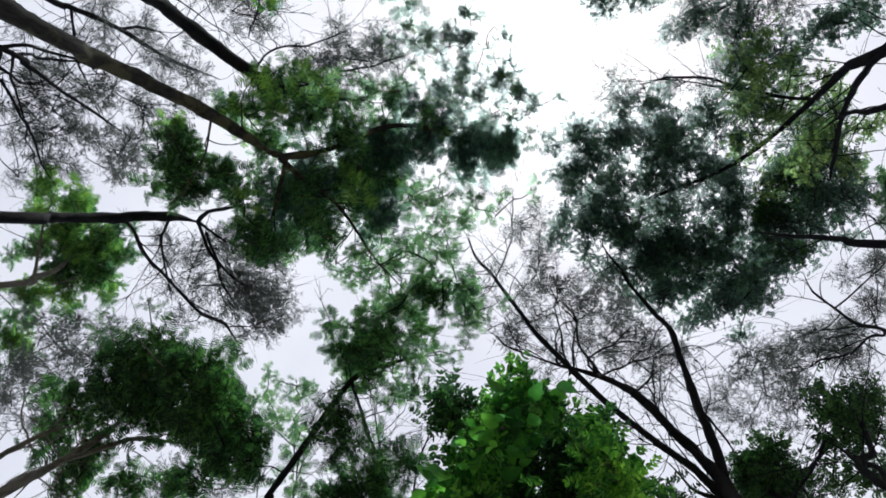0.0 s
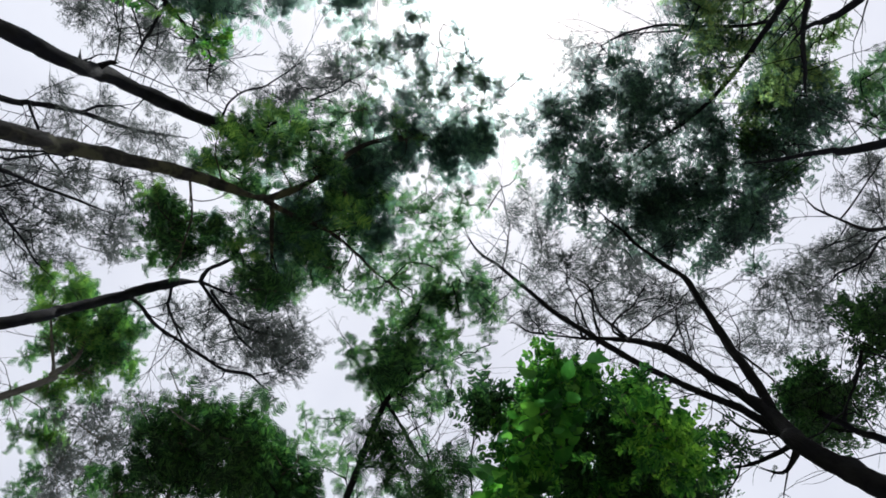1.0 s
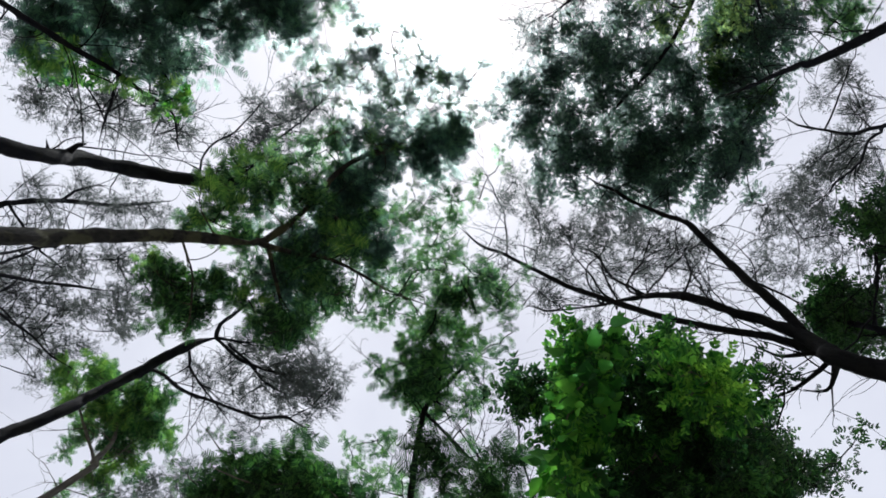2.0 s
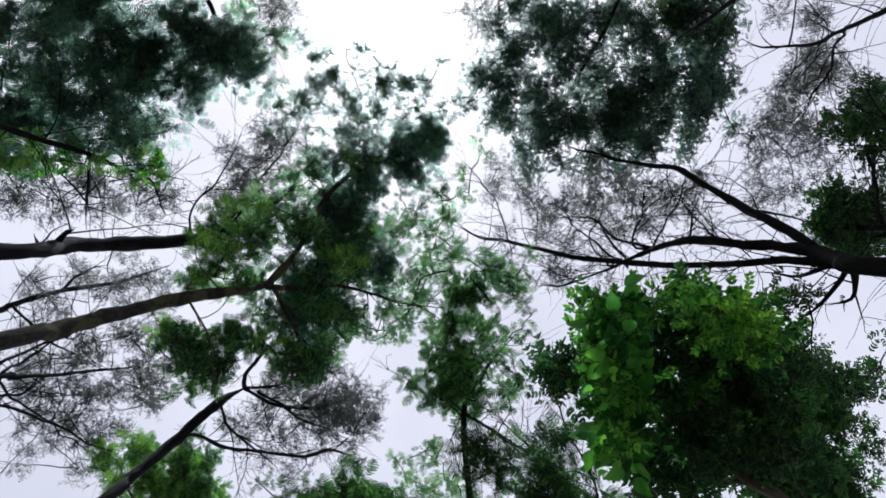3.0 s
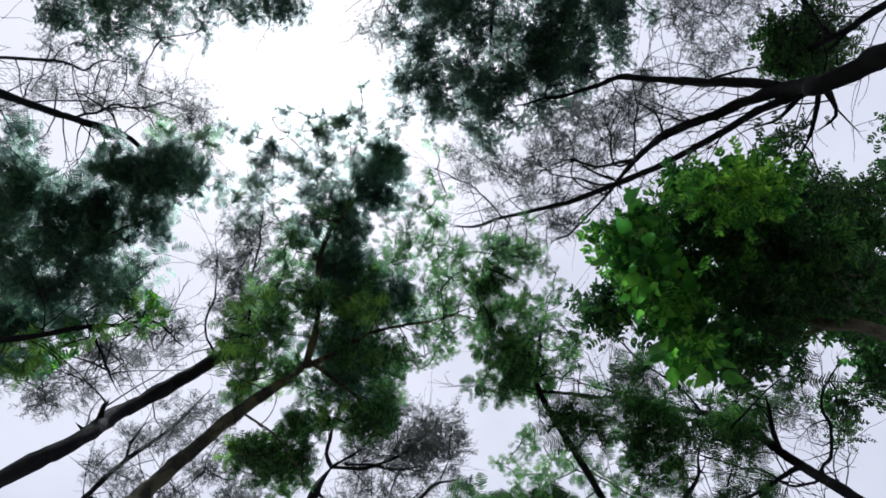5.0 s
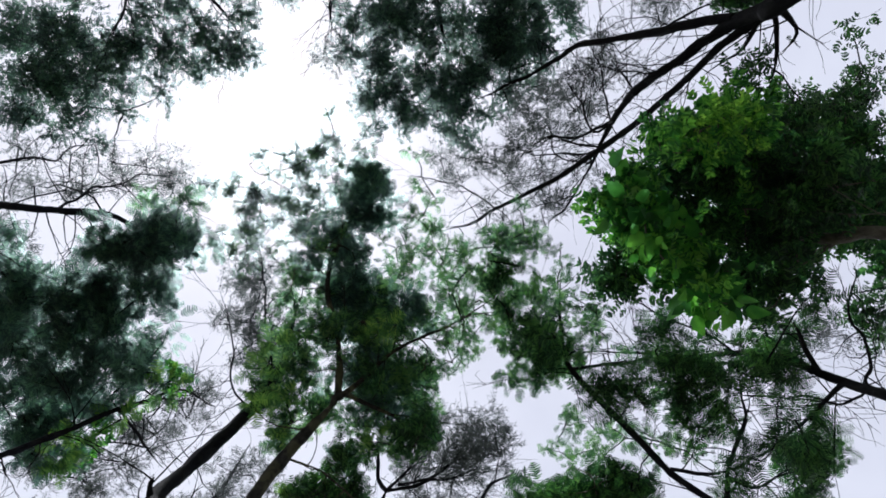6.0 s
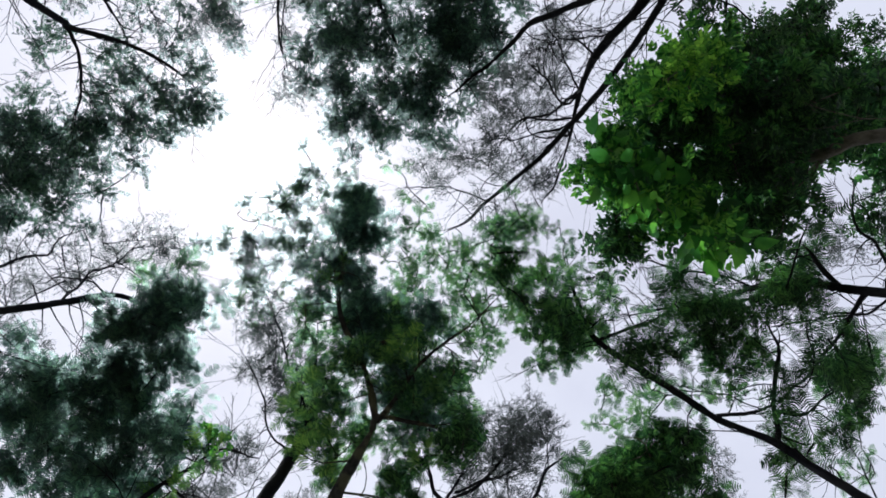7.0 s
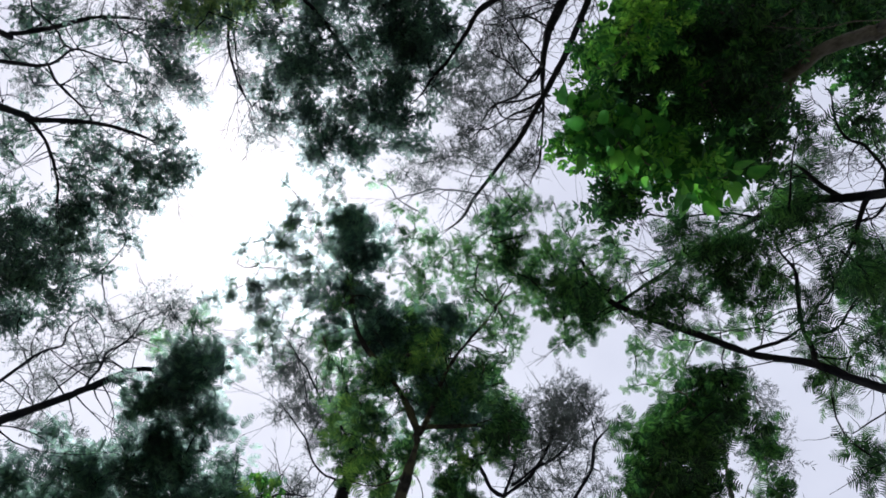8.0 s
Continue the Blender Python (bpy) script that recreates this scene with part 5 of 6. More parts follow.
foliage(tree, "tuft", [
    (-0.07, 0.12, 8.85, 0.14), (0.07, 0.3, 8.57, 0.15), (0.27, 0.4, 8.5, 0.14), (-0.2, 0.46, 8.87, 0.16), (-0.01, 0.64, 8.38, 0.13),
    (-0.55, 0.62, 8.39, 0.12), (0.35, 0.68, 8.66, 0.12), (-0.33, 0.88, 8.87, 0.14), (-0.11, 1.11, 9.17, 0.13), (0.22, 1.02, 8.76, 0.08),
    (-0.71, 0.89, 8.63, 0.12), (-0.53, 1.24, 9.19, 0.13), (0.53, 0.54, 8.62, 0.09),
])
foliage(tree, "feather", [
    (-0.04, 0.36, 8.78, 0.14), (0.13, 0.51, 8.78, 0.13), (-0.37, 0.49, 8.41, 0.12), (-0.49, 0.97, 8.46, 0.14), (-0.28, 1.13, 8.38, 0.11),
    (-1.03, 1.09, 9.05, 0.12),
])
foliage(tree, "tuft", [
    (-1.32, 1.47, 9, 0.13), (-1.77, 1.86, 8.91, 0.13), (-1.97, 1.77, 9.01, 0.11),
])
foliage(tree, "tuft", [
    (-0.9, 0.06, 9.47, 0.18), (-0.53, 0.18, 9.53, 0.18), (-0.16, -0.01, 9.82, 0.18), (0.11, 0.19, 9.93, 0.22), (0.31, 0.6, 10.04, 0.21),
    (-0.29, 0.52, 9.87, 0.23), (-0.69, 0.52, 9.91, 0.21), (-0.97, 0.33, 10.02, 0.18), (-1.16, 0.25, 9.49, 0.12),
])
foliage(tree, "fern", [
    (-0.86, 1.48, 7.70, 0.14), (-0.82, 1.69, 7.82, 0.12), (-0.95, 1.79, 7.75, 0.11), (-1.02, 1.61, 7.84, 0.10), (-1.00, 1.42, 7.85, 0.07),
    (-0.41, 1.77, 7.63, 0.12), (-0.56, 1.81, 7.61, 0.11), (-0.26, 1.82, 7.93, 0.11), (-0.33, 1.95, 7.70, 0.09), (-0.57, 2.00, 7.69, 0.07),
    (-0.93, 2.61, 8.00, 0.09), (-0.97, 2.64, 7.79, 0.09), (-1.08, 2.62, 7.93, 0.06), (-0.68, 2.15, 7.79, 0.07), (-0.70, 2.37, 7.86, 0.07),
    (-0.64, 2.44, 7.66, 0.06),
])
foliage(tree, "shade", [
    (-0.80, 2.15, 7.95, 0.11), (-0.97, 2.20, 8.05, 0.11), (-1.11, 2.22, 7.91, 0.11), (-1.28, 2.34, 8.00, 0.11), (-0.92, 2.41, 7.97, 0.09),
    (-1.08, 2.35, 7.73, 0.08), (-0.94, 2.31, 8.00, 0.09), (-0.90, 1.54, 7.94, 0.11), (-0.81, 1.69, 7.82, 0.10), (-0.49, 1.82, 7.71, 0.08),
    (-1.07, 2.22, 8.05, 0.10), (-1.12, 2.33, 7.89, 0.09),
])
foliage(tree, "shade", [
    (-0.38, 2.54, 7.44, 0.10), (-0.37, 2.70, 7.48, 0.09), (-0.34, 2.43, 7.44, 0.07), (-0.38, 2.81, 7.48, 0.07),
])
foliage(tree, "fern", [
    (-0.50, 2.48, 7.12, 0.06), (-0.47, 2.63, 7.24, 0.05), (-0.52, 2.70, 7.13, 0.05), (-0.77, 2.98, 7.28, 0.05), (-0.80, 2.71, 7.26, 0.05),
    (-0.97, 2.63, 7.03, 0.05), (-1.11, 2.47, 7.04, 0.05), (-1.21, 2.48, 7.07, 0.04), (-0.43, 2.50, 7.29, 0.07), (-0.45, 2.23, 7.13, 0.05),
])
foliage(tree, "feather", [
    (-0.45, 1.45, 8.58, 0.11), (-0.52, 1.54, 8.38, 0.09), (-0.24, 1.42, 8.50, 0.10), (-1.37, 1.75, 8.43, 0.09), (-1.44, 2.22, 8.41, 0.08),
    (-1.46, 1.94, 8.55, 0.09), (-0.97, 2.13, 8.55, 0.08), (-0.70, 1.87, 8.74, 0.08), (-0.61, 2.55, 8.61, 0.07),
])
foliage(tree, "tuft", [
    (-1.55, 1.77, 8.96, 0.11), (-1.47, 1.54, 8.93, 0.11), (-1.44, 1.97, 9.00, 0.09), (-1.74, 1.62, 8.84, 0.08), (-1.67, 1.29, 8.58, 0.06),
    (-1.52, 1.44, 8.93, 0.08), (-1.50, 2.18, 8.98, 0.08), (-1.58, 2.86, 8.95, 0.06), (-1.49, 2.91, 8.78, 0.06),
])
foliage(tree, "fern", [
    (-1.12, 3.23, 7.79, 0.12), (-1.24, 3.22, 7.58, 0.11), (-1.33, 3.20, 7.83, 0.09), (-1.02, 3.35, 7.73, 0.10), (-1.16, 3.37, 7.61, 0.10),
    (-1.12, 2.96, 7.53, 0.08), (-1.49, 3.29, 7.84, 0.11), (-1.00, 3.57, 7.90, 0.07),
])
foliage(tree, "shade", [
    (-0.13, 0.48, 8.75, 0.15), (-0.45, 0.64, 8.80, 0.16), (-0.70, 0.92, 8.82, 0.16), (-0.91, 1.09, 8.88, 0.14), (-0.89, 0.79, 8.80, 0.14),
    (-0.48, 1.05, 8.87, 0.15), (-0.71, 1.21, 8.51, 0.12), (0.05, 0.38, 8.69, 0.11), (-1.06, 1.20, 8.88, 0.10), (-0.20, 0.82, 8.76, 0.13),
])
foliage(tree, "fern", [
    (-0.55, 1.95, 8.06, 0.11), (-0.52, 2.10, 7.75, 0.12), (-0.29, 2.21, 7.89, 0.10), (-0.78, 2.18, 7.80, 0.12), (-0.68, 2.46, 7.92, 0.12),
    (-0.87, 1.97, 7.93, 0.10), (-0.12, 2.69, 7.71, 0.11), (-0.19, 2.96, 7.79, 0.12), (0.01, 3.07, 7.81, 0.10), (-0.42, 2.88, 8.07, 0.10),
])
foliage(tree, "shade", [
    (-0.66, 2.20, 8.21, 0.11), (-0.64, 2.37, 7.96, 0.11), (-0.19, 3.09, 8.22, 0.11), (-0.96, 2.11, 7.96, 0.10),
])
grow(tree)

tree = plant("crossing_tree", "thin dark tree with crossing bare limbs", bark_dark)
limb(tree, "trunk", (-0.541, 3.917, -0.15, 0.067), (-0.538, 3.897, 0.5, 0.054), (-0.496, 3.59, 3.44, 0.044), (-0.428, 3.099, 6.88, 0.038), (-0.391, 2.974, 7.32, 0.035), (-0.349, 2.826, 7.76, 0.03), (-0.43, 2.692, 8.2, 0.024), (-0.596, 2.455, 8.86, 0.017), (-0.775, 1.739, 9.52, 0.012))
limb(tree, "limb", (-0.404, 3.016, 7.32, 0.024), (-0.199, 2.956, 7.54, 0.018), (-0.027, 2.918, 7.76, 0.015))
limb(tree, "limb", (-0.449, 3.082, 7.1, 0.02), (-0.925, 3.035, 7.54, 0.014), (-1.36, 2.899, 7.98, 0.012), (-1.515, 2.808, 8.2, 0.008))
limb(tree, "limb", (-0.53, 3.137, 6.99, 0.01), (-0.653, 3.018, 7.54, 0.009), (-0.821, 2.74, 8.2, 0.008))
limb(tree, "limb", (-0.419, 2.806, 7.76, 0.011), (-0.297, 2.326, 8.42, 0.01), (-0.062, 1.711, 9.08, 0.007))
limb(tree, "limb", (-0.352, 3.175, 6.99, 0.016), (-0.111, 3.243, 7.21, 0.013), (0.209, 3.312, 7.54, 0.011), (0.543, 3.354, 7.76, 0.007))
foliage(tree, "spray", [
    (-0.2, 3.86, 9.59, 0.2), (-0.14, 3.98, 9.28, 0.19), (-0.1, 4.47, 9.69, 0.2), (-0.46, 3.78, 9.31, 0.13), (-0.12, 3.51, 9.46, 0.13),
])
foliage(tree, "pinnate", [
    (0.07, 3.55, 7.7, 0.18), (0.32, 3.72, 7.69, 0.18), (-0.11, 3.81, 7.96, 0.14), (0.2, 3.47, 7.73, 0.09),
])
grow(tree)

tree = plant("shaded_tree", "dark feathery crown on a pale leaning trunk", bark_pale)
limb(tree, "trunk", (-3.526, 1.939, -0.15, 0.09), (-3.509, 1.929, 0.5, 0.072), (-3.266, 1.795, 3.1, 0.059), (-2.874, 1.58, 6.2, 0.036), (-2.943, 1.622, 6.7, 0.033), (-3.017, 1.676, 7.3, 0.029), (-3.026, 1.627, 8.1, 0.024), (-2.868, 1.389, 8.6, 0.016))
limb(tree, "limb", (-3.08, 1.692, 4.6, 0.026), (-3.27, 1.66, 5.8, 0.023), (-3.363, 1.63, 6.6, 0.021), (-3.374, 1.554, 7, 0.02), (-3.311, 1.575, 7.5, 0.018), (-3.285, 1.549, 8.1, 0.013))
limb(tree, "limb", (-3.017, 1.676, 7.3, 0.027), (-2.818, 1.756, 8.1, 0.021), (-2.421, 1.947, 8.6, 0.014))
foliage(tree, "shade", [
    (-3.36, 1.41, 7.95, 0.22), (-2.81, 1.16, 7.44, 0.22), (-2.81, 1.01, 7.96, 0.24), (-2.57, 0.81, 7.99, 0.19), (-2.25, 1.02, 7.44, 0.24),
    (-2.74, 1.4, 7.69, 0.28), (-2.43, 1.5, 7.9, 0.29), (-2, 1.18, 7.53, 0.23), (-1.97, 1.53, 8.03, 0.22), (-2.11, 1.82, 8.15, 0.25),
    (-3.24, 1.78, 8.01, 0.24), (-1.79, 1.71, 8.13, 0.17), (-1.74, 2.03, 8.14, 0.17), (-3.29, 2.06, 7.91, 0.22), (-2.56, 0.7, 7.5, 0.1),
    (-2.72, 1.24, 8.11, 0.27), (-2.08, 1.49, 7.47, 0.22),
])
foliage(tree, "tuft", [
    (-1.89, 1.36, 7.84, 0.13), (-1.73, 1.36, 8.06, 0.13), (-2.1, 1.45, 7.79, 0.14), (-1.87, 1.6, 7.94, 0.15), (-1.65, 1.59, 7.89, 0.11),
    (-2.76, 1.35, 8.13, 0.13), (-2.22, 1.23, 8.01, 0.12), (-3.18, 0.58, 8.25, 0.12), (-2.7, 0.45, 8.09, 0.11),
])
foliage(tree, "spray", [
    (-4.62, 1.11, 10.33, 0.23), (-4.36, 1.33, 9.61, 0.21), (-4.32, 1.31, 10.28, 0.2), (-5.15, 2.13, 10.52, 0.27), (-4.95, 1.61, 9.73, 0.24),
    (-5.21, 1.39, 10.39, 0.22),
])
boughs(tree, "feather", [(-3.54, 1.27), (-2.98, 0.76), (-2.37, 0.71), (-1.91, 1.22), (-1.70, 1.63), (-1.79, 2.12), (-2.84, 1.82), (-3.47, 1.63)], 8.0, 8.5, 16, 0.24)
foliage(tree, "shade", [
    (-3.54, 1.73, 8.20, 0.20), (-3.13, 1.42, 8.00, 0.20), (-3.71, 1.38, 8.30, 0.15), (-2.87, 2.07, 8.10, 0.20), (-3.39, 2.08, 8.30, 0.18), (-2.55, 2.15, 8.20, 0.17), (-3.92, 1.95, 8.40, 0.13),
])
foliage(tree, "spray", [
    (-4.86, 1.30, 9.80, 0.22), (-4.46, 1.18, 9.90, 0.20), (-4.93, 1.80, 9.70, 0.20), (-4.08, 1.04, 9.80, 0.18), (-4.72, 0.79, 9.90, 0.20),
])
foliage(tree, "spray", [
    (-2.33, 2.47, 8.88, 0.20), (-2.62, 2.52, 8.82, 0.20), (-2.79, 2.34, 8.68, 0.20), (-2.22, 2.54, 9.12, 0.14), (-2.83, 2.46, 8.60, 0.16),
    (-2.60, 2.37, 8.90, 0.16),
])
grow(tree)

tree = plant("bright_tree", "far tree with bright green feathery leaves", bark_pale)
limb(tree, "trunk", (-5.775, 0.471, -0.15, 0.063), (-5.746, 0.469, 0.5, 0.05), (-5.34, 0.436, 4.55, 0.041), (-4.687, 0.383, 9.1, 0.036), (-4.732, 0.333, 9.8, 0.033), (-4.727, 0.203, 10.4, 0.025), (-4.825, -0.157, 11, 0.015))
limb(tree, "limb", (-4.732, 0.333, 9.8, 0.023), (-4.916, -0.146, 10.3, 0.017), (-5.052, -0.667, 10.8, 0.012))
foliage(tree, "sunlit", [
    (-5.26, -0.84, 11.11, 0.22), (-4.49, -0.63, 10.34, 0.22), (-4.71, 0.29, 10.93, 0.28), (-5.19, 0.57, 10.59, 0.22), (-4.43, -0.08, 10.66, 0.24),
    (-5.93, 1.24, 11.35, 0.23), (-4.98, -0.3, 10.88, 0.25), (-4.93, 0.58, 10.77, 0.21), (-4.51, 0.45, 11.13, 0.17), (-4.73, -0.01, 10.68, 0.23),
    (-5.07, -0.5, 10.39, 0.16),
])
foliage(tree, "feather", [
    (-6.09, 1.09, 11.12, 0.25), (-5.5, 1.49, 10.23, 0.24), (-5.58, 0.96, 11.03, 0.17), (-6.13, 0.61, 11.11, 0.22), (-5.29, 1.35, 10.57, 0.13),
    (-5.73, 1.7, 10.19, 0.24),
])
foliage(tree, "spray", [
    (-4.98, 0.97, 11.15, 0.27), (-5.01, 1.54, 11.25, 0.27), (-4.64, 1.13, 11.53, 0.23), (-5.83, 1.82, 11.78, 0.29), (-5.76, 1.87, 10.91, 0.26),
    (-4.96, 1.9, 10.66, 0.23), (-4.79, 1.73, 11.75, 0.22), (-5.12, 1.11, 10.63, 0.18),
])
foliage(tree, "feather", [
    (-5.49, -0.88, 11.52, 0.26), (-5.05, -0.71, 11.44, 0.26), (-5.68, -0.56, 11.45, 0.23), (-4.92, -0.23, 10.89, 0.32), (-4.43, -0.08, 10.66, 0.27),
    (-5.34, -0.08, 11.11, 0.25), (-4.71, 0.36, 10.92, 0.32), (-4.56, 0.61, 11.24, 0.22), (-5.22, 0.57, 10.65, 0.27), (-4.96, 0.74, 10.97, 0.22),
    (-6.01, 0.94, 11.47, 0.26), (-5.79, 0.07, 11.1, 0.22), (-4.6, 0.15, 11.48, 0.16), (-5.9, 1.3, 11.28, 0.24),
])
boughs(tree, "feather", [(-5.47, -0.73), (-5.03, -0.95), (-4.60, -0.73), (-4.31, -0.30), (-4.13, 0.28), (-4.31, 0.75), (-4.74, 0.79), (-5.11, 0.28), (-5.32, -0.30)], 10.6, 11.2, 16, 0.26)
grow(tree)

tree = plant("overhanging_tree", "dark feathery tree overhanging the clearing", bark_dark)
limb(tree, "trunk", (-0.328, -4.533, -0.15, 0.07), (-0.327, -4.51, 0.5, 0.056), (-0.303, -4.188, 3.6, 0.046), (-0.266, -3.671, 7.2, 0.0312), (-0.253, -3.557, 7.8, 0.0312), (-0.231, -3.403, 8.4, 0.0257), (-0.363, -3.283, 8.8, 0.0179), (-0.633, -3.143, 9, 0.0117))
limb(tree, "limb", (-0.253, -3.557, 7.8, 0.0133), (-0.045, -3.607, 8.4, 0.0109), (0.154, -3.473, 9, 0.0078), (0.397, -3.204, 9.6, 0.0062))
limb(tree, "limb", (-0.291, -4.02, 4.8, 0.026), (-0.17, -4.4, 6.8, 0.024), (-0.032, -4.564, 8.2, 0.0172), (0.15, -4.557, 8.8, 0.0156), (0.214, -4.483, 9.2, 0.0117), (0.398, -4.529, 9.5, 0.0101), (0.573, -4.344, 10, 0.007))
limb(tree, "limb", (-0.231, -3.403, 8.4, 0.0109), (-0.05, -3.942, 8.7, 0.0078), (-0.098, -4.53, 9, 0.0062))
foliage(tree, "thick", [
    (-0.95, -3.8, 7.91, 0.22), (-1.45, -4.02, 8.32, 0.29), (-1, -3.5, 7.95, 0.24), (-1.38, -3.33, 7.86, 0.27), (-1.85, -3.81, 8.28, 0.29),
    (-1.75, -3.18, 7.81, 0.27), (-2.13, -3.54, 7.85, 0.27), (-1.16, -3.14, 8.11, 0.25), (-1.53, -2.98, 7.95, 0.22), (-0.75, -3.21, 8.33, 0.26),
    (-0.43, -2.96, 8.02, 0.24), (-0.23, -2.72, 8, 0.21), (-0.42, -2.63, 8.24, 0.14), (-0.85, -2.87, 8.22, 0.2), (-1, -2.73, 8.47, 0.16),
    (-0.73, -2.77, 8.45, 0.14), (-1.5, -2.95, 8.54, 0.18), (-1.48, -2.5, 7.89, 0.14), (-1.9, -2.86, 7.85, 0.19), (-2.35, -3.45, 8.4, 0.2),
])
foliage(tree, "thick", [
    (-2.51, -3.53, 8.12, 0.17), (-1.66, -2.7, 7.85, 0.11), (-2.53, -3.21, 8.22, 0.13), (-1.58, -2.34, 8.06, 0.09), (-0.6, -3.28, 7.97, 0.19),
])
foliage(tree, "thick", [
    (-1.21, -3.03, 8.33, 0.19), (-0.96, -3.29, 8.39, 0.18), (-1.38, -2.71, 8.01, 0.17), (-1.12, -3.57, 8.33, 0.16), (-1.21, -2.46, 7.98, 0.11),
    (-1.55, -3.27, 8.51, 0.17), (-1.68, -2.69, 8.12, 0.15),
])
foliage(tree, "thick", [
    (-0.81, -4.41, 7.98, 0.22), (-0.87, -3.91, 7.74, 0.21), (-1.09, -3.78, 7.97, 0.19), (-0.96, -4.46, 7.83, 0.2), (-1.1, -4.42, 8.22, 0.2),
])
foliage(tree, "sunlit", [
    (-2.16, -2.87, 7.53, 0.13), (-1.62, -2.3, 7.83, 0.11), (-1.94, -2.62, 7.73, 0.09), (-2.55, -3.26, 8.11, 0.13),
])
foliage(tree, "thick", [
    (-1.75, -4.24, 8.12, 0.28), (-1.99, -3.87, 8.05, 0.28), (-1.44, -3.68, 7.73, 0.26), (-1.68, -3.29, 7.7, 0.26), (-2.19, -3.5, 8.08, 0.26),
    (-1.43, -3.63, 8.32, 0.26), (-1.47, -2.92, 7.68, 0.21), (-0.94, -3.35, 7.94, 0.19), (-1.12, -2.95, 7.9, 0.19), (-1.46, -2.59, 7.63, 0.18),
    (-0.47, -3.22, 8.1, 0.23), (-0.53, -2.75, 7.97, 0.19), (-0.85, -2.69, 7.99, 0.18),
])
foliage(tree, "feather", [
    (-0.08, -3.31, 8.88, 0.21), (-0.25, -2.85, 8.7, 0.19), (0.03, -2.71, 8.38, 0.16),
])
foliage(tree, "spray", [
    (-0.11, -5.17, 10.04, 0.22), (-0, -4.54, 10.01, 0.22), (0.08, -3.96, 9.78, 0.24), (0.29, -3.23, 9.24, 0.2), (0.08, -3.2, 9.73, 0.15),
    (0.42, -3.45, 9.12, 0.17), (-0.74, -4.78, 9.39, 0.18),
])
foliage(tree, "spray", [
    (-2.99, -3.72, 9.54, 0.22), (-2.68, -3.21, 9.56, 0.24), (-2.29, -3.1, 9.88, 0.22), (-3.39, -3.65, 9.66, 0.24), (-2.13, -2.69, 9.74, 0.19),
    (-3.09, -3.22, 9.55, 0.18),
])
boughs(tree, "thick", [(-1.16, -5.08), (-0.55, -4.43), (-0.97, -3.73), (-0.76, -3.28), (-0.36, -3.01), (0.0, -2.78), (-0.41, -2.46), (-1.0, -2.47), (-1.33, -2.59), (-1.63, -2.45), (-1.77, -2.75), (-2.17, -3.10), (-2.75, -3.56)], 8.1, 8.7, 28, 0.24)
grow(tree)

tree = plant("spreading_tree", "tall tree with small leaves on zigzag limbs", bark_dark)
limb(tree, "trunk", (3.001, -4.558, -0.15, 0.081), (2.986, -4.535, 0.5, 0.065), (2.788, -4.235, 4.02, 0.053), (2.47, -3.752, 8.04, 0.0368), (2.416, -3.729, 8.408, 0.0304), (2.404, -3.541, 8.776, 0.0232), (2.365, -3.317, 9.144, 0.0192), (2.213, -3.084, 9.512, 0.0152), (1.979, -2.901, 9.88, 0.0096))
limb(tree, "limb", (2.416, -3.729, 8.408, 0.0184), (2.18, -3.761, 8.684, 0.016), (2.015, -3.903, 8.96, 0.0136), (1.499, -4.218, 9.328, 0.0088))
limb(tree, "limb", (2.69, -4.095, 5.2, 0.032), (2.82, -3.82, 6.8, 0.029), (2.889, -3.635, 8.04, 0.0208), (2.944, -3.49, 8.592, 0.016), (3.127, -3.33, 8.868, 0.0136), (3.071, -3.183, 9.144, 0.0104), (3.05, -2.983, 9.512, 0.0072))
limb(tree, "limb", (2.944, -3.49, 8.592, 0.0128), (2.801, -3.552, 8.776, 0.0136), (2.621, -3.462, 8.96, 0.012), (2.612, -3.378, 9.328, 0.0088))
limb(tree, "limb", (3.127, -3.33, 8.868, 0.0136), (3.395, -3.52, 9.052, 0.012), (3.839, -3.735, 9.236, 0.0104), (4.323, -3.916, 9.42, 0.0072))
limb(tree, "limb", (3.023, -2.999, 9.328, 0.008), (3.373, -3.06, 9.512, 0.0072), (3.915, -3.083, 9.696, 0.0064))
foliage(tree, "fine", [
    (4.05, -4.2, 9.73, 0.24), (3.75, -3.55, 9.22, 0.21), (3.63, -3.29, 9.89, 0.18), (3.3, -2.93, 9.83, 0.18), (3.04, -3.18, 9.9, 0.18),
    (3, -2.78, 9.94, 0.21), (2.68, -2.52, 9.78, 0.14), (2.89, -3.39, 9.31, 0.13), (2.6, -4.08, 9.91, 0.28), (2.33, -3.68, 9.81, 0.31),
    (1.97, -3.27, 9.49, 0.29), (2.14, -2.73, 9.13, 0.19), (1.86, -2.93, 9.96, 0.18), (1.94, -3.75, 9.24, 0.29), (1.67, -3.48, 9.2, 0.29),
    (1.69, -4.14, 9.56, 0.3), (1.75, -4.78, 9.85, 0.31), (1.38, -4.72, 9.29, 0.32), (1.25, -4.26, 9.24, 0.32), (1.31, -4.23, 9.78, 0.28),
])
foliage(tree, "fine", [
    (1.01, -4.81, 9.57, 0.3), (0.9, -4.43, 9.58, 0.24), (0.92, -4.03, 9.6, 0.21), (0.75, -5.17, 9.81, 0.24), (2.66, -4.83, 9.78, 0.22),
    (2.7, -4.35, 9.29, 0.17), (2.02, -4.67, 9.38, 0.21), (0.54, -4.49, 9.99, 0.18), (2.65, -3.32, 9.83, 0.18), (3.41, -2.7, 9.55, 0.16),
    (3.5, -3.9, 9.34, 0.15),
])
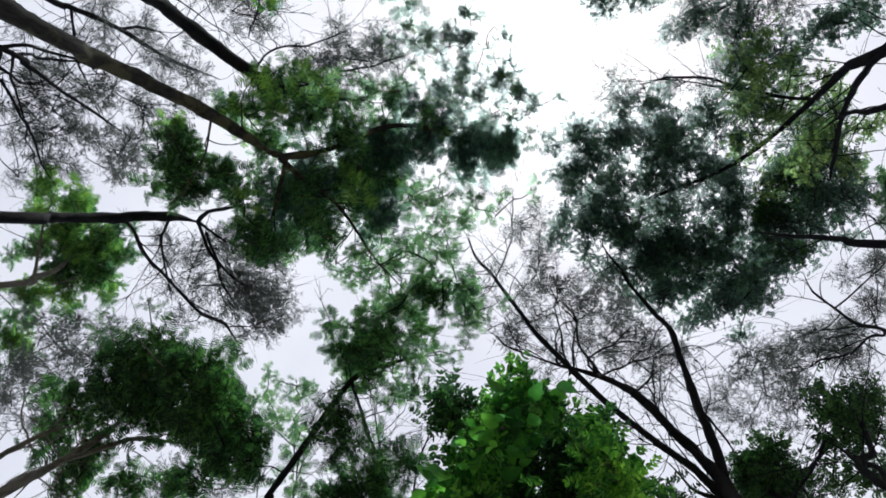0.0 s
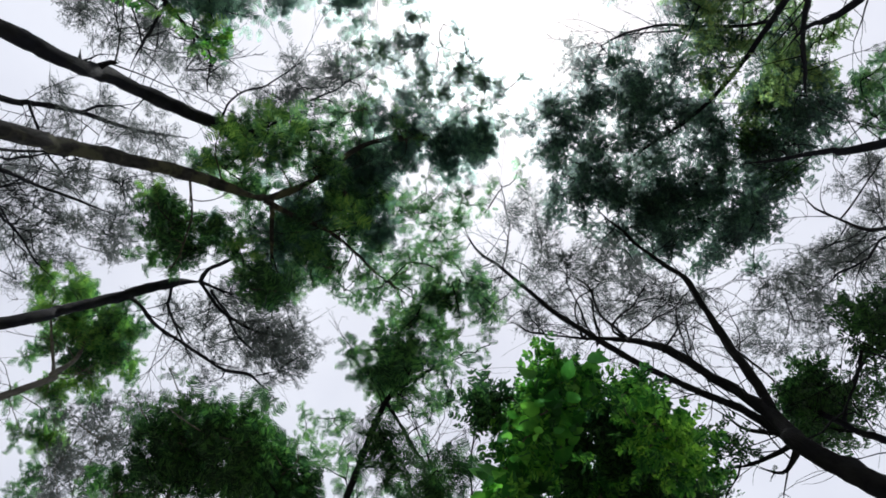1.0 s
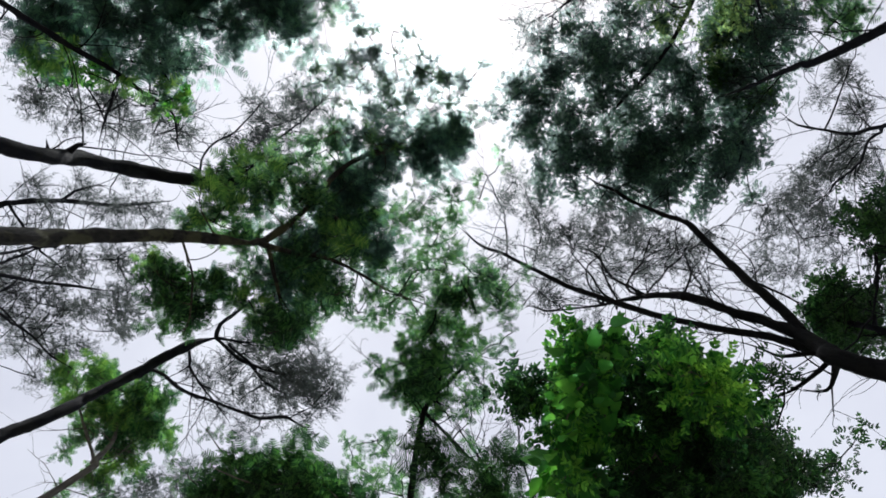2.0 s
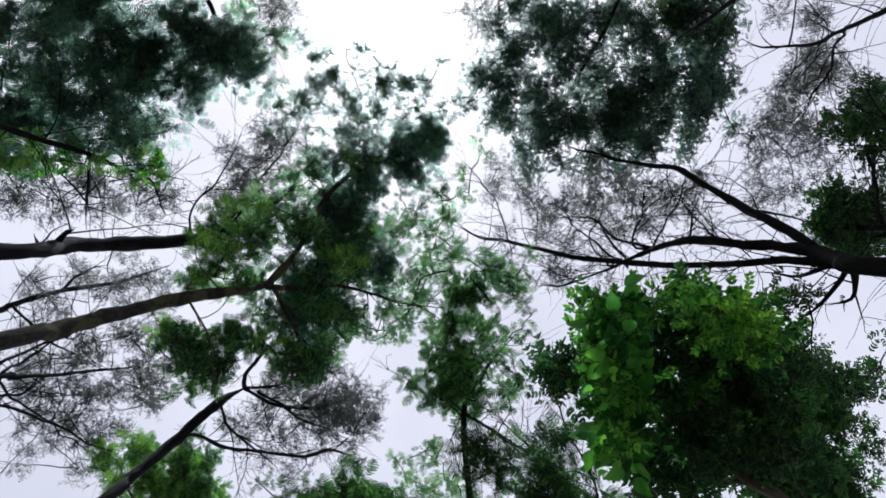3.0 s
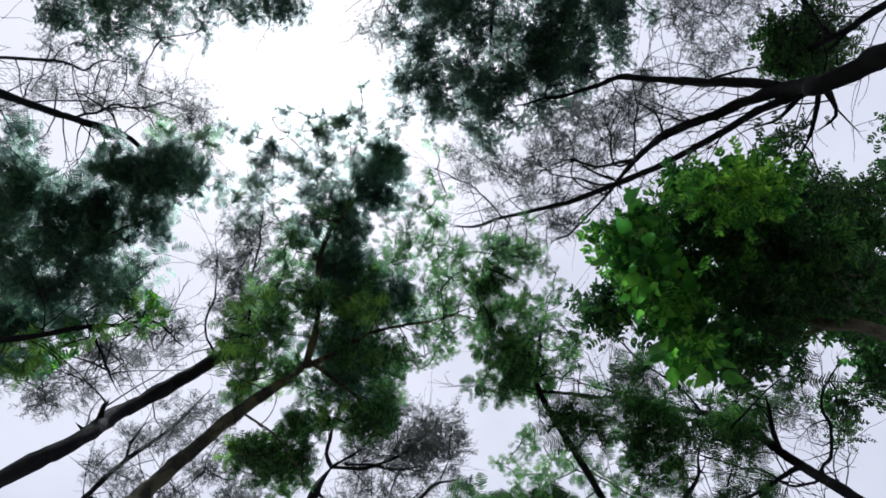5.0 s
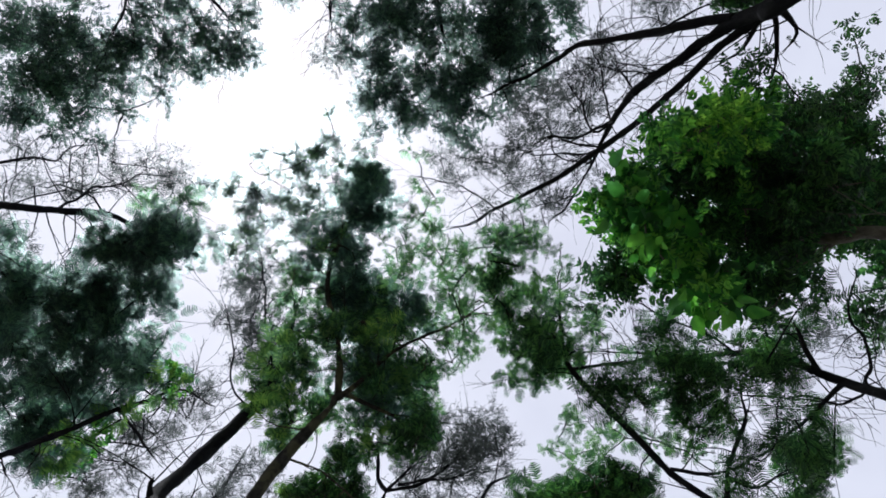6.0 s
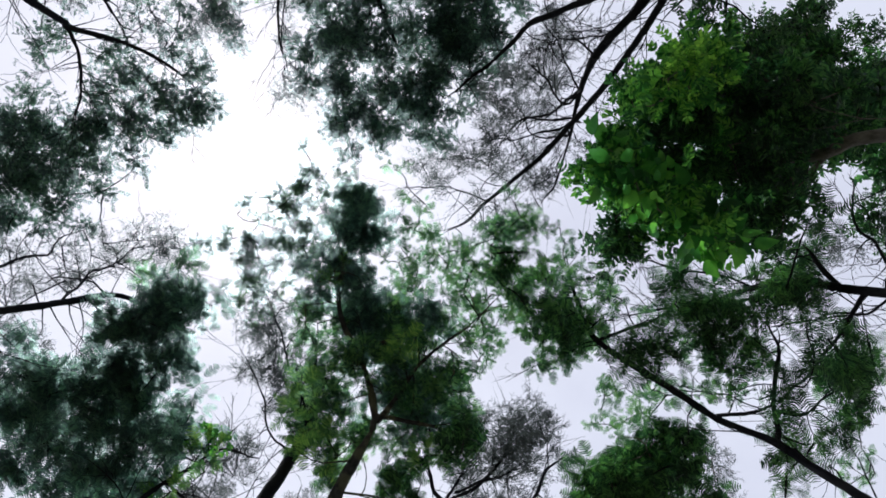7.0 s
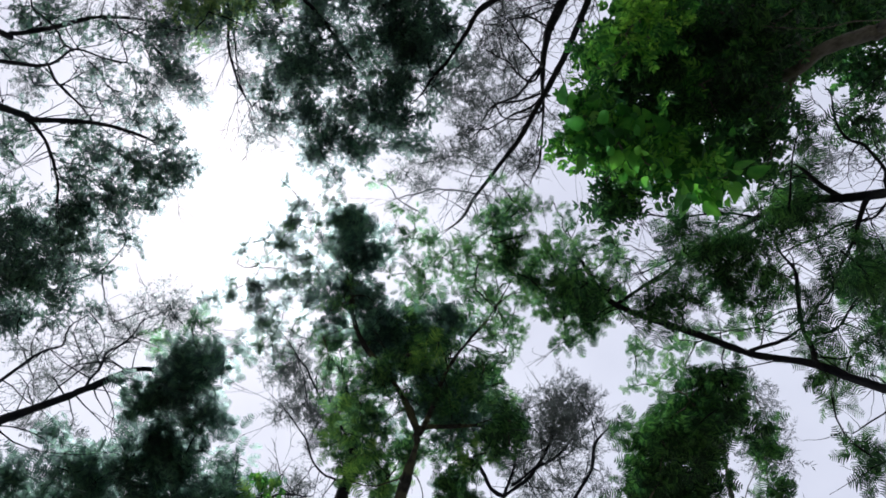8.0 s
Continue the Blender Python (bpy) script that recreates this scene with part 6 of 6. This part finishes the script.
foliage(tree, "fine", [
    (1.65, -5.54, 9.89, 0.37), (0.98, -5.05, 9.31, 0.34), (1.64, -4.82, 9.48, 0.3), (1.1, -4.79, 9.6, 0.31), (1.39, -4.47, 9.77, 0.27),
    (1.78, -3.71, 9.71, 0.24), (1.83, -3.04, 9.69, 0.2), (1.97, -3.23, 9.23, 0.23), (2.09, -2.79, 9.36, 0.18), (1.6, -4.03, 9.75, 0.24),
])
foliage(tree, "spray", [
    (0.3, -5.15, 9.59, 0.21), (0.34, -4.71, 9.9, 0.19), (0.3, -3.81, 9.1, 0.17), (-0.25, -5.42, 9.97, 0.19), (-0.08, -4.47, 9.51, 0.18),
    (0.32, -3.26, 9.32, 0.2), (0.03, -3.07, 9.13, 0.17), (-0.54, -5.07, 9.1, 0.2), (3.65, -2.54, 9.98, 0.21), (3.3, -2.28, 9.78, 0.16),
    (2.86, -2.97, 9.97, 0.17),
])
boughs(tree, "fine", [(1.95, -5.93), (1.90, -4.61), (1.74, -4.07), (2.12, -3.25), (1.76, -2.77), (1.34, -3.20), (0.85, -3.88), (0.60, -4.65), (0.59, -5.83)], 9.5, 10.1, 18, 0.26)
grow(tree)

tree = plant("thin_tree", "thin crooked tree with sparse grey branchlets and yellowish tips", bark_dark)
limb(tree, "trunk", (-2.586, -3.794, -0.15, 0.045), (-2.573, -3.775, 0.5, 0.036), (-2.397, -3.516, 3.5, 0.03), (-2.113, -3.1, 7, 0.026), (-1.96, -2.817, 7.5, 0.024), (-1.882, -2.687, 7.8, 0.02), (-1.804, -2.517, 8.2, 0.016), (-1.588, -2.284, 8.8, 0.01))
limb(tree, "limb", (-1.882, -2.687, 7.8, 0.015), (-2.249, -2.597, 8.2, 0.012), (-2.619, -2.48, 8.6, 0.008))
limb(tree, "limb", (-1.804, -2.517, 8.2, 0.013), (-1.806, -2.402, 8.6, 0.011), (-2.029, -2.213, 9, 0.008))
foliage(tree, "spray", [
    (-2.57, -3.26, 9.93, 0.25), (-2.36, -2.66, 9.53, 0.24), (-2.6, -3.23, 9.3, 0.2), (-2.17, -2.94, 9.64, 0.19), (-1.95, -2.41, 9.35, 0.17),
    (-3.26, -4.1, 9.27, 0.23), (-3.31, -3.73, 9.65, 0.24), (-3.13, -3.44, 9.67, 0.2), (-2.83, -3.06, 10.06, 0.2),
])
foliage(tree, "fresh", [
    (-2.56, -3.33, 8.44, 0.12), (-2.15, -2.85, 7.82, 0.09), (-1.55, -2.29, 7.94, 0.07),
])
grow(tree)

tree = plant("bough_tree", "sparse high tree with drooping leafy twigs", bark_dark)
limb(tree, "trunk", (4.182, -4.783, -0.15, 0.058), (4.161, -4.759, 0.5, 0.046), (3.914, -4.476, 4.25, 0.038), (3.511, -4.015, 8.5, 0.033), (3.527, -3.964, 8.96, 0.029), (3.681, -3.761, 9.42, 0.025), (3.855, -3.358, 9.88, 0.02), (3.719, -2.711, 10.248, 0.011))
limb(tree, "limb", (3.855, -3.358, 9.88, 0.016), (3.54, -3.041, 10.064, 0.013), (2.988, -2.697, 10.248, 0.01))
foliage(tree, "fine", [
    (3.86, -4.58, 10.12, 0.17), (4.02, -4.19, 10.27, 0.16), (4.09, -3.89, 10.56, 0.16), (3.39, -3.69, 10.11, 0.13), (3.37, -4.44, 10.03, 0.15),
    (2.86, -3.33, 9.57, 0.13), (2.71, -3.17, 10, 0.13), (3.35, -2.75, 10.43, 0.13), (2.72, -2.45, 9.62, 0.11),
])
foliage(tree, "spray", [
    (3.93, -4.66, 10.27, 0.22), (4.43, -4.34, 10.72, 0.23), (4.38, -3.9, 10.73, 0.23), (3.24, -3.53, 9.75, 0.18), (3.37, -4.45, 10.05, 0.21),
    (3, -3.48, 9.93, 0.19), (3.11, -4.27, 10.75, 0.15), (2.89, -3.38, 10.56, 0.18), (3.49, -2.67, 10.01, 0.22), (3.23, -2.65, 10.13, 0.18),
    (3.02, -2.65, 10.43, 0.16), (3.66, -2.86, 9.76, 0.2),
])
grow(tree)

tree = plant("side_tree", "slim dark tree with level limbs and grey branchlets", bark_dark)
limb(tree, "trunk", (4.289, -0.049, -0.15, 0.061), (4.267, -0.049, 0.5, 0.049), (3.948, -0.045, 3.55, 0.04), (3.437, -0.039, 7.1, 0.035), (3.376, -0.091, 7.6, 0.026), (3.346, -0.11, 8.2, 0.018), (3.22, -0.183, 9, 0.012))
limb(tree, "limb", (3.77, -0.043, 4.8, 0.034), (3.85, 0.45, 6.2, 0.03), (3.91, 0.754, 7.2, 0.027), (3.999, 0.719, 8, 0.02), (4.106, 0.72, 8.6, 0.017), (4.034, 0.479, 9.2, 0.013), (4.055, 0.249, 9.6, 0.009))
limb(tree, "limb", (3.999, 0.719, 8, 0.015), (4.109, 1.027, 8.8, 0.014), (4.055, 1.333, 9.6, 0.01))
foliage(tree, "spray", [
    (3.59, 1.18, 9.86, 0.26), (4.3, 1.41, 10.5, 0.31), (4.39, 1.2, 10, 0.29), (4.69, 1.32, 9.93, 0.26), (4.07, 1.79, 10.62, 0.28),
    (4.47, 1.75, 10.43, 0.28), (5.4, 1.14, 10.57, 0.28), (5.07, 0.99, 10.49, 0.24), (5.12, 1.57, 10.21, 0.23), (3.34, 1.44, 9.87, 0.19),
    (4.32, 1.12, 10.4, 0.23), (5.21, 0.27, 10.25, 0.23), (5.18, -0.57, 10.44, 0.21), (5.36, -0.78, 10.38, 0.2), (3.8, 2.12, 10.5, 0.16),
    (4.45, 1.03, 9.74, 0.2), (5.04, 0.65, 9.85, 0.21),
])
foliage(tree, "feather", [
    (4.7, -0.67, 8.92, 0.21), (4.55, -0.31, 8.76, 0.2), (4.57, -0.51, 8.91, 0.15), (4.4, -0.78, 8.23, 0.14),
])
foliage(tree, "spray", [
    (3.98, 1.39, 9.82, 0.23), (3.81, 1.69, 9.32, 0.22), (4.15, 1.21, 9.46, 0.18), (3.81, 2.01, 9.35, 0.15), (3.56, 1.36, 9.49, 0.17),
    (3.62, 1.73, 9.56, 0.16), (4.2, 1.76, 9.38, 0.15), (4.33, 0.97, 9.95, 0.15), (4.67, 1.02, 9.88, 0.16),
])
foliage(tree, "spray", [
    (5.24, 0.21, 10.19, 0.21), (5.09, 0.36, 10.48, 0.18), (4.95, 0.66, 9.78, 0.19), (4.68, 1.13, 9.74, 0.2),
])
foliage(tree, "feather", [
    (4.55, -0.69, 8.74, 0.18), (4.83, -0.77, 8.75, 0.19), (4.70, -0.36, 8.65, 0.19), (4.37, -0.39, 8.58, 0.13), (4.32, -0.69, 8.50, 0.10),
    (4.67, -0.09, 8.70, 0.14),
])
grow(tree)

tree = plant("twiggy_tree", "high thin tree with a haze of grey branchlets", bark_dark)
limb(tree, "trunk", (-6.063, -3.839, -0.15, 0.084), (-6.033, -3.82, 0.5, 0.067), (-5.658, -3.583, 5.12, 0.055), (-5.049, -3.197, 10.24, 0.048), (-4.873, -3.168, 10.888, 0.037), (-4.533, -3.081, 11.536, 0.032), (-4.094, -2.834, 12.184, 0.025), (-3.515, -2.668, 12.724, 0.016))
limb(tree, "limb", (-4.533, -3.081, 11.536, 0.024), (-4.333, -3.258, 12.076, 0.017), (-4.145, -3.202, 12.4, 0.012))
limb(tree, "limb", (-4.873, -3.168, 10.888, 0.022), (-5.205, -2.744, 11.644, 0.018), (-5.284, -2.24, 12.4, 0.012))
foliage(tree, "spray", [
    (-5.06, -3.64, 12.15, 0.27), (-4.83, -3.53, 12.81, 0.29), (-4.32, -3, 12.6, 0.26), (-3.93, -2.73, 12.72, 0.24), (-3.57, -2.19, 12.06, 0.19),
    (-4.93, -3.06, 11.93, 0.22), (-4.25, -2.51, 12.36, 0.19), (-6.24, -2.93, 12.92, 0.27), (-5.38, -2.27, 12.09, 0.23), (-5.01, -1.72, 12.74, 0.22),
    (-5, -1.26, 12.66, 0.22), (-6.49, -1.73, 12.23, 0.21), (-6.62, -1.12, 12.66, 0.19), (-7.51, -1.86, 12.95, 0.24),
])
foliage(tree, "spray", [
    (-4.17, -4.86, 12.03, 0.22), (-3.32, -3.83, 12.09, 0.19), (-2.57, -3.78, 12.26, 0.18),
])
grow(tree)
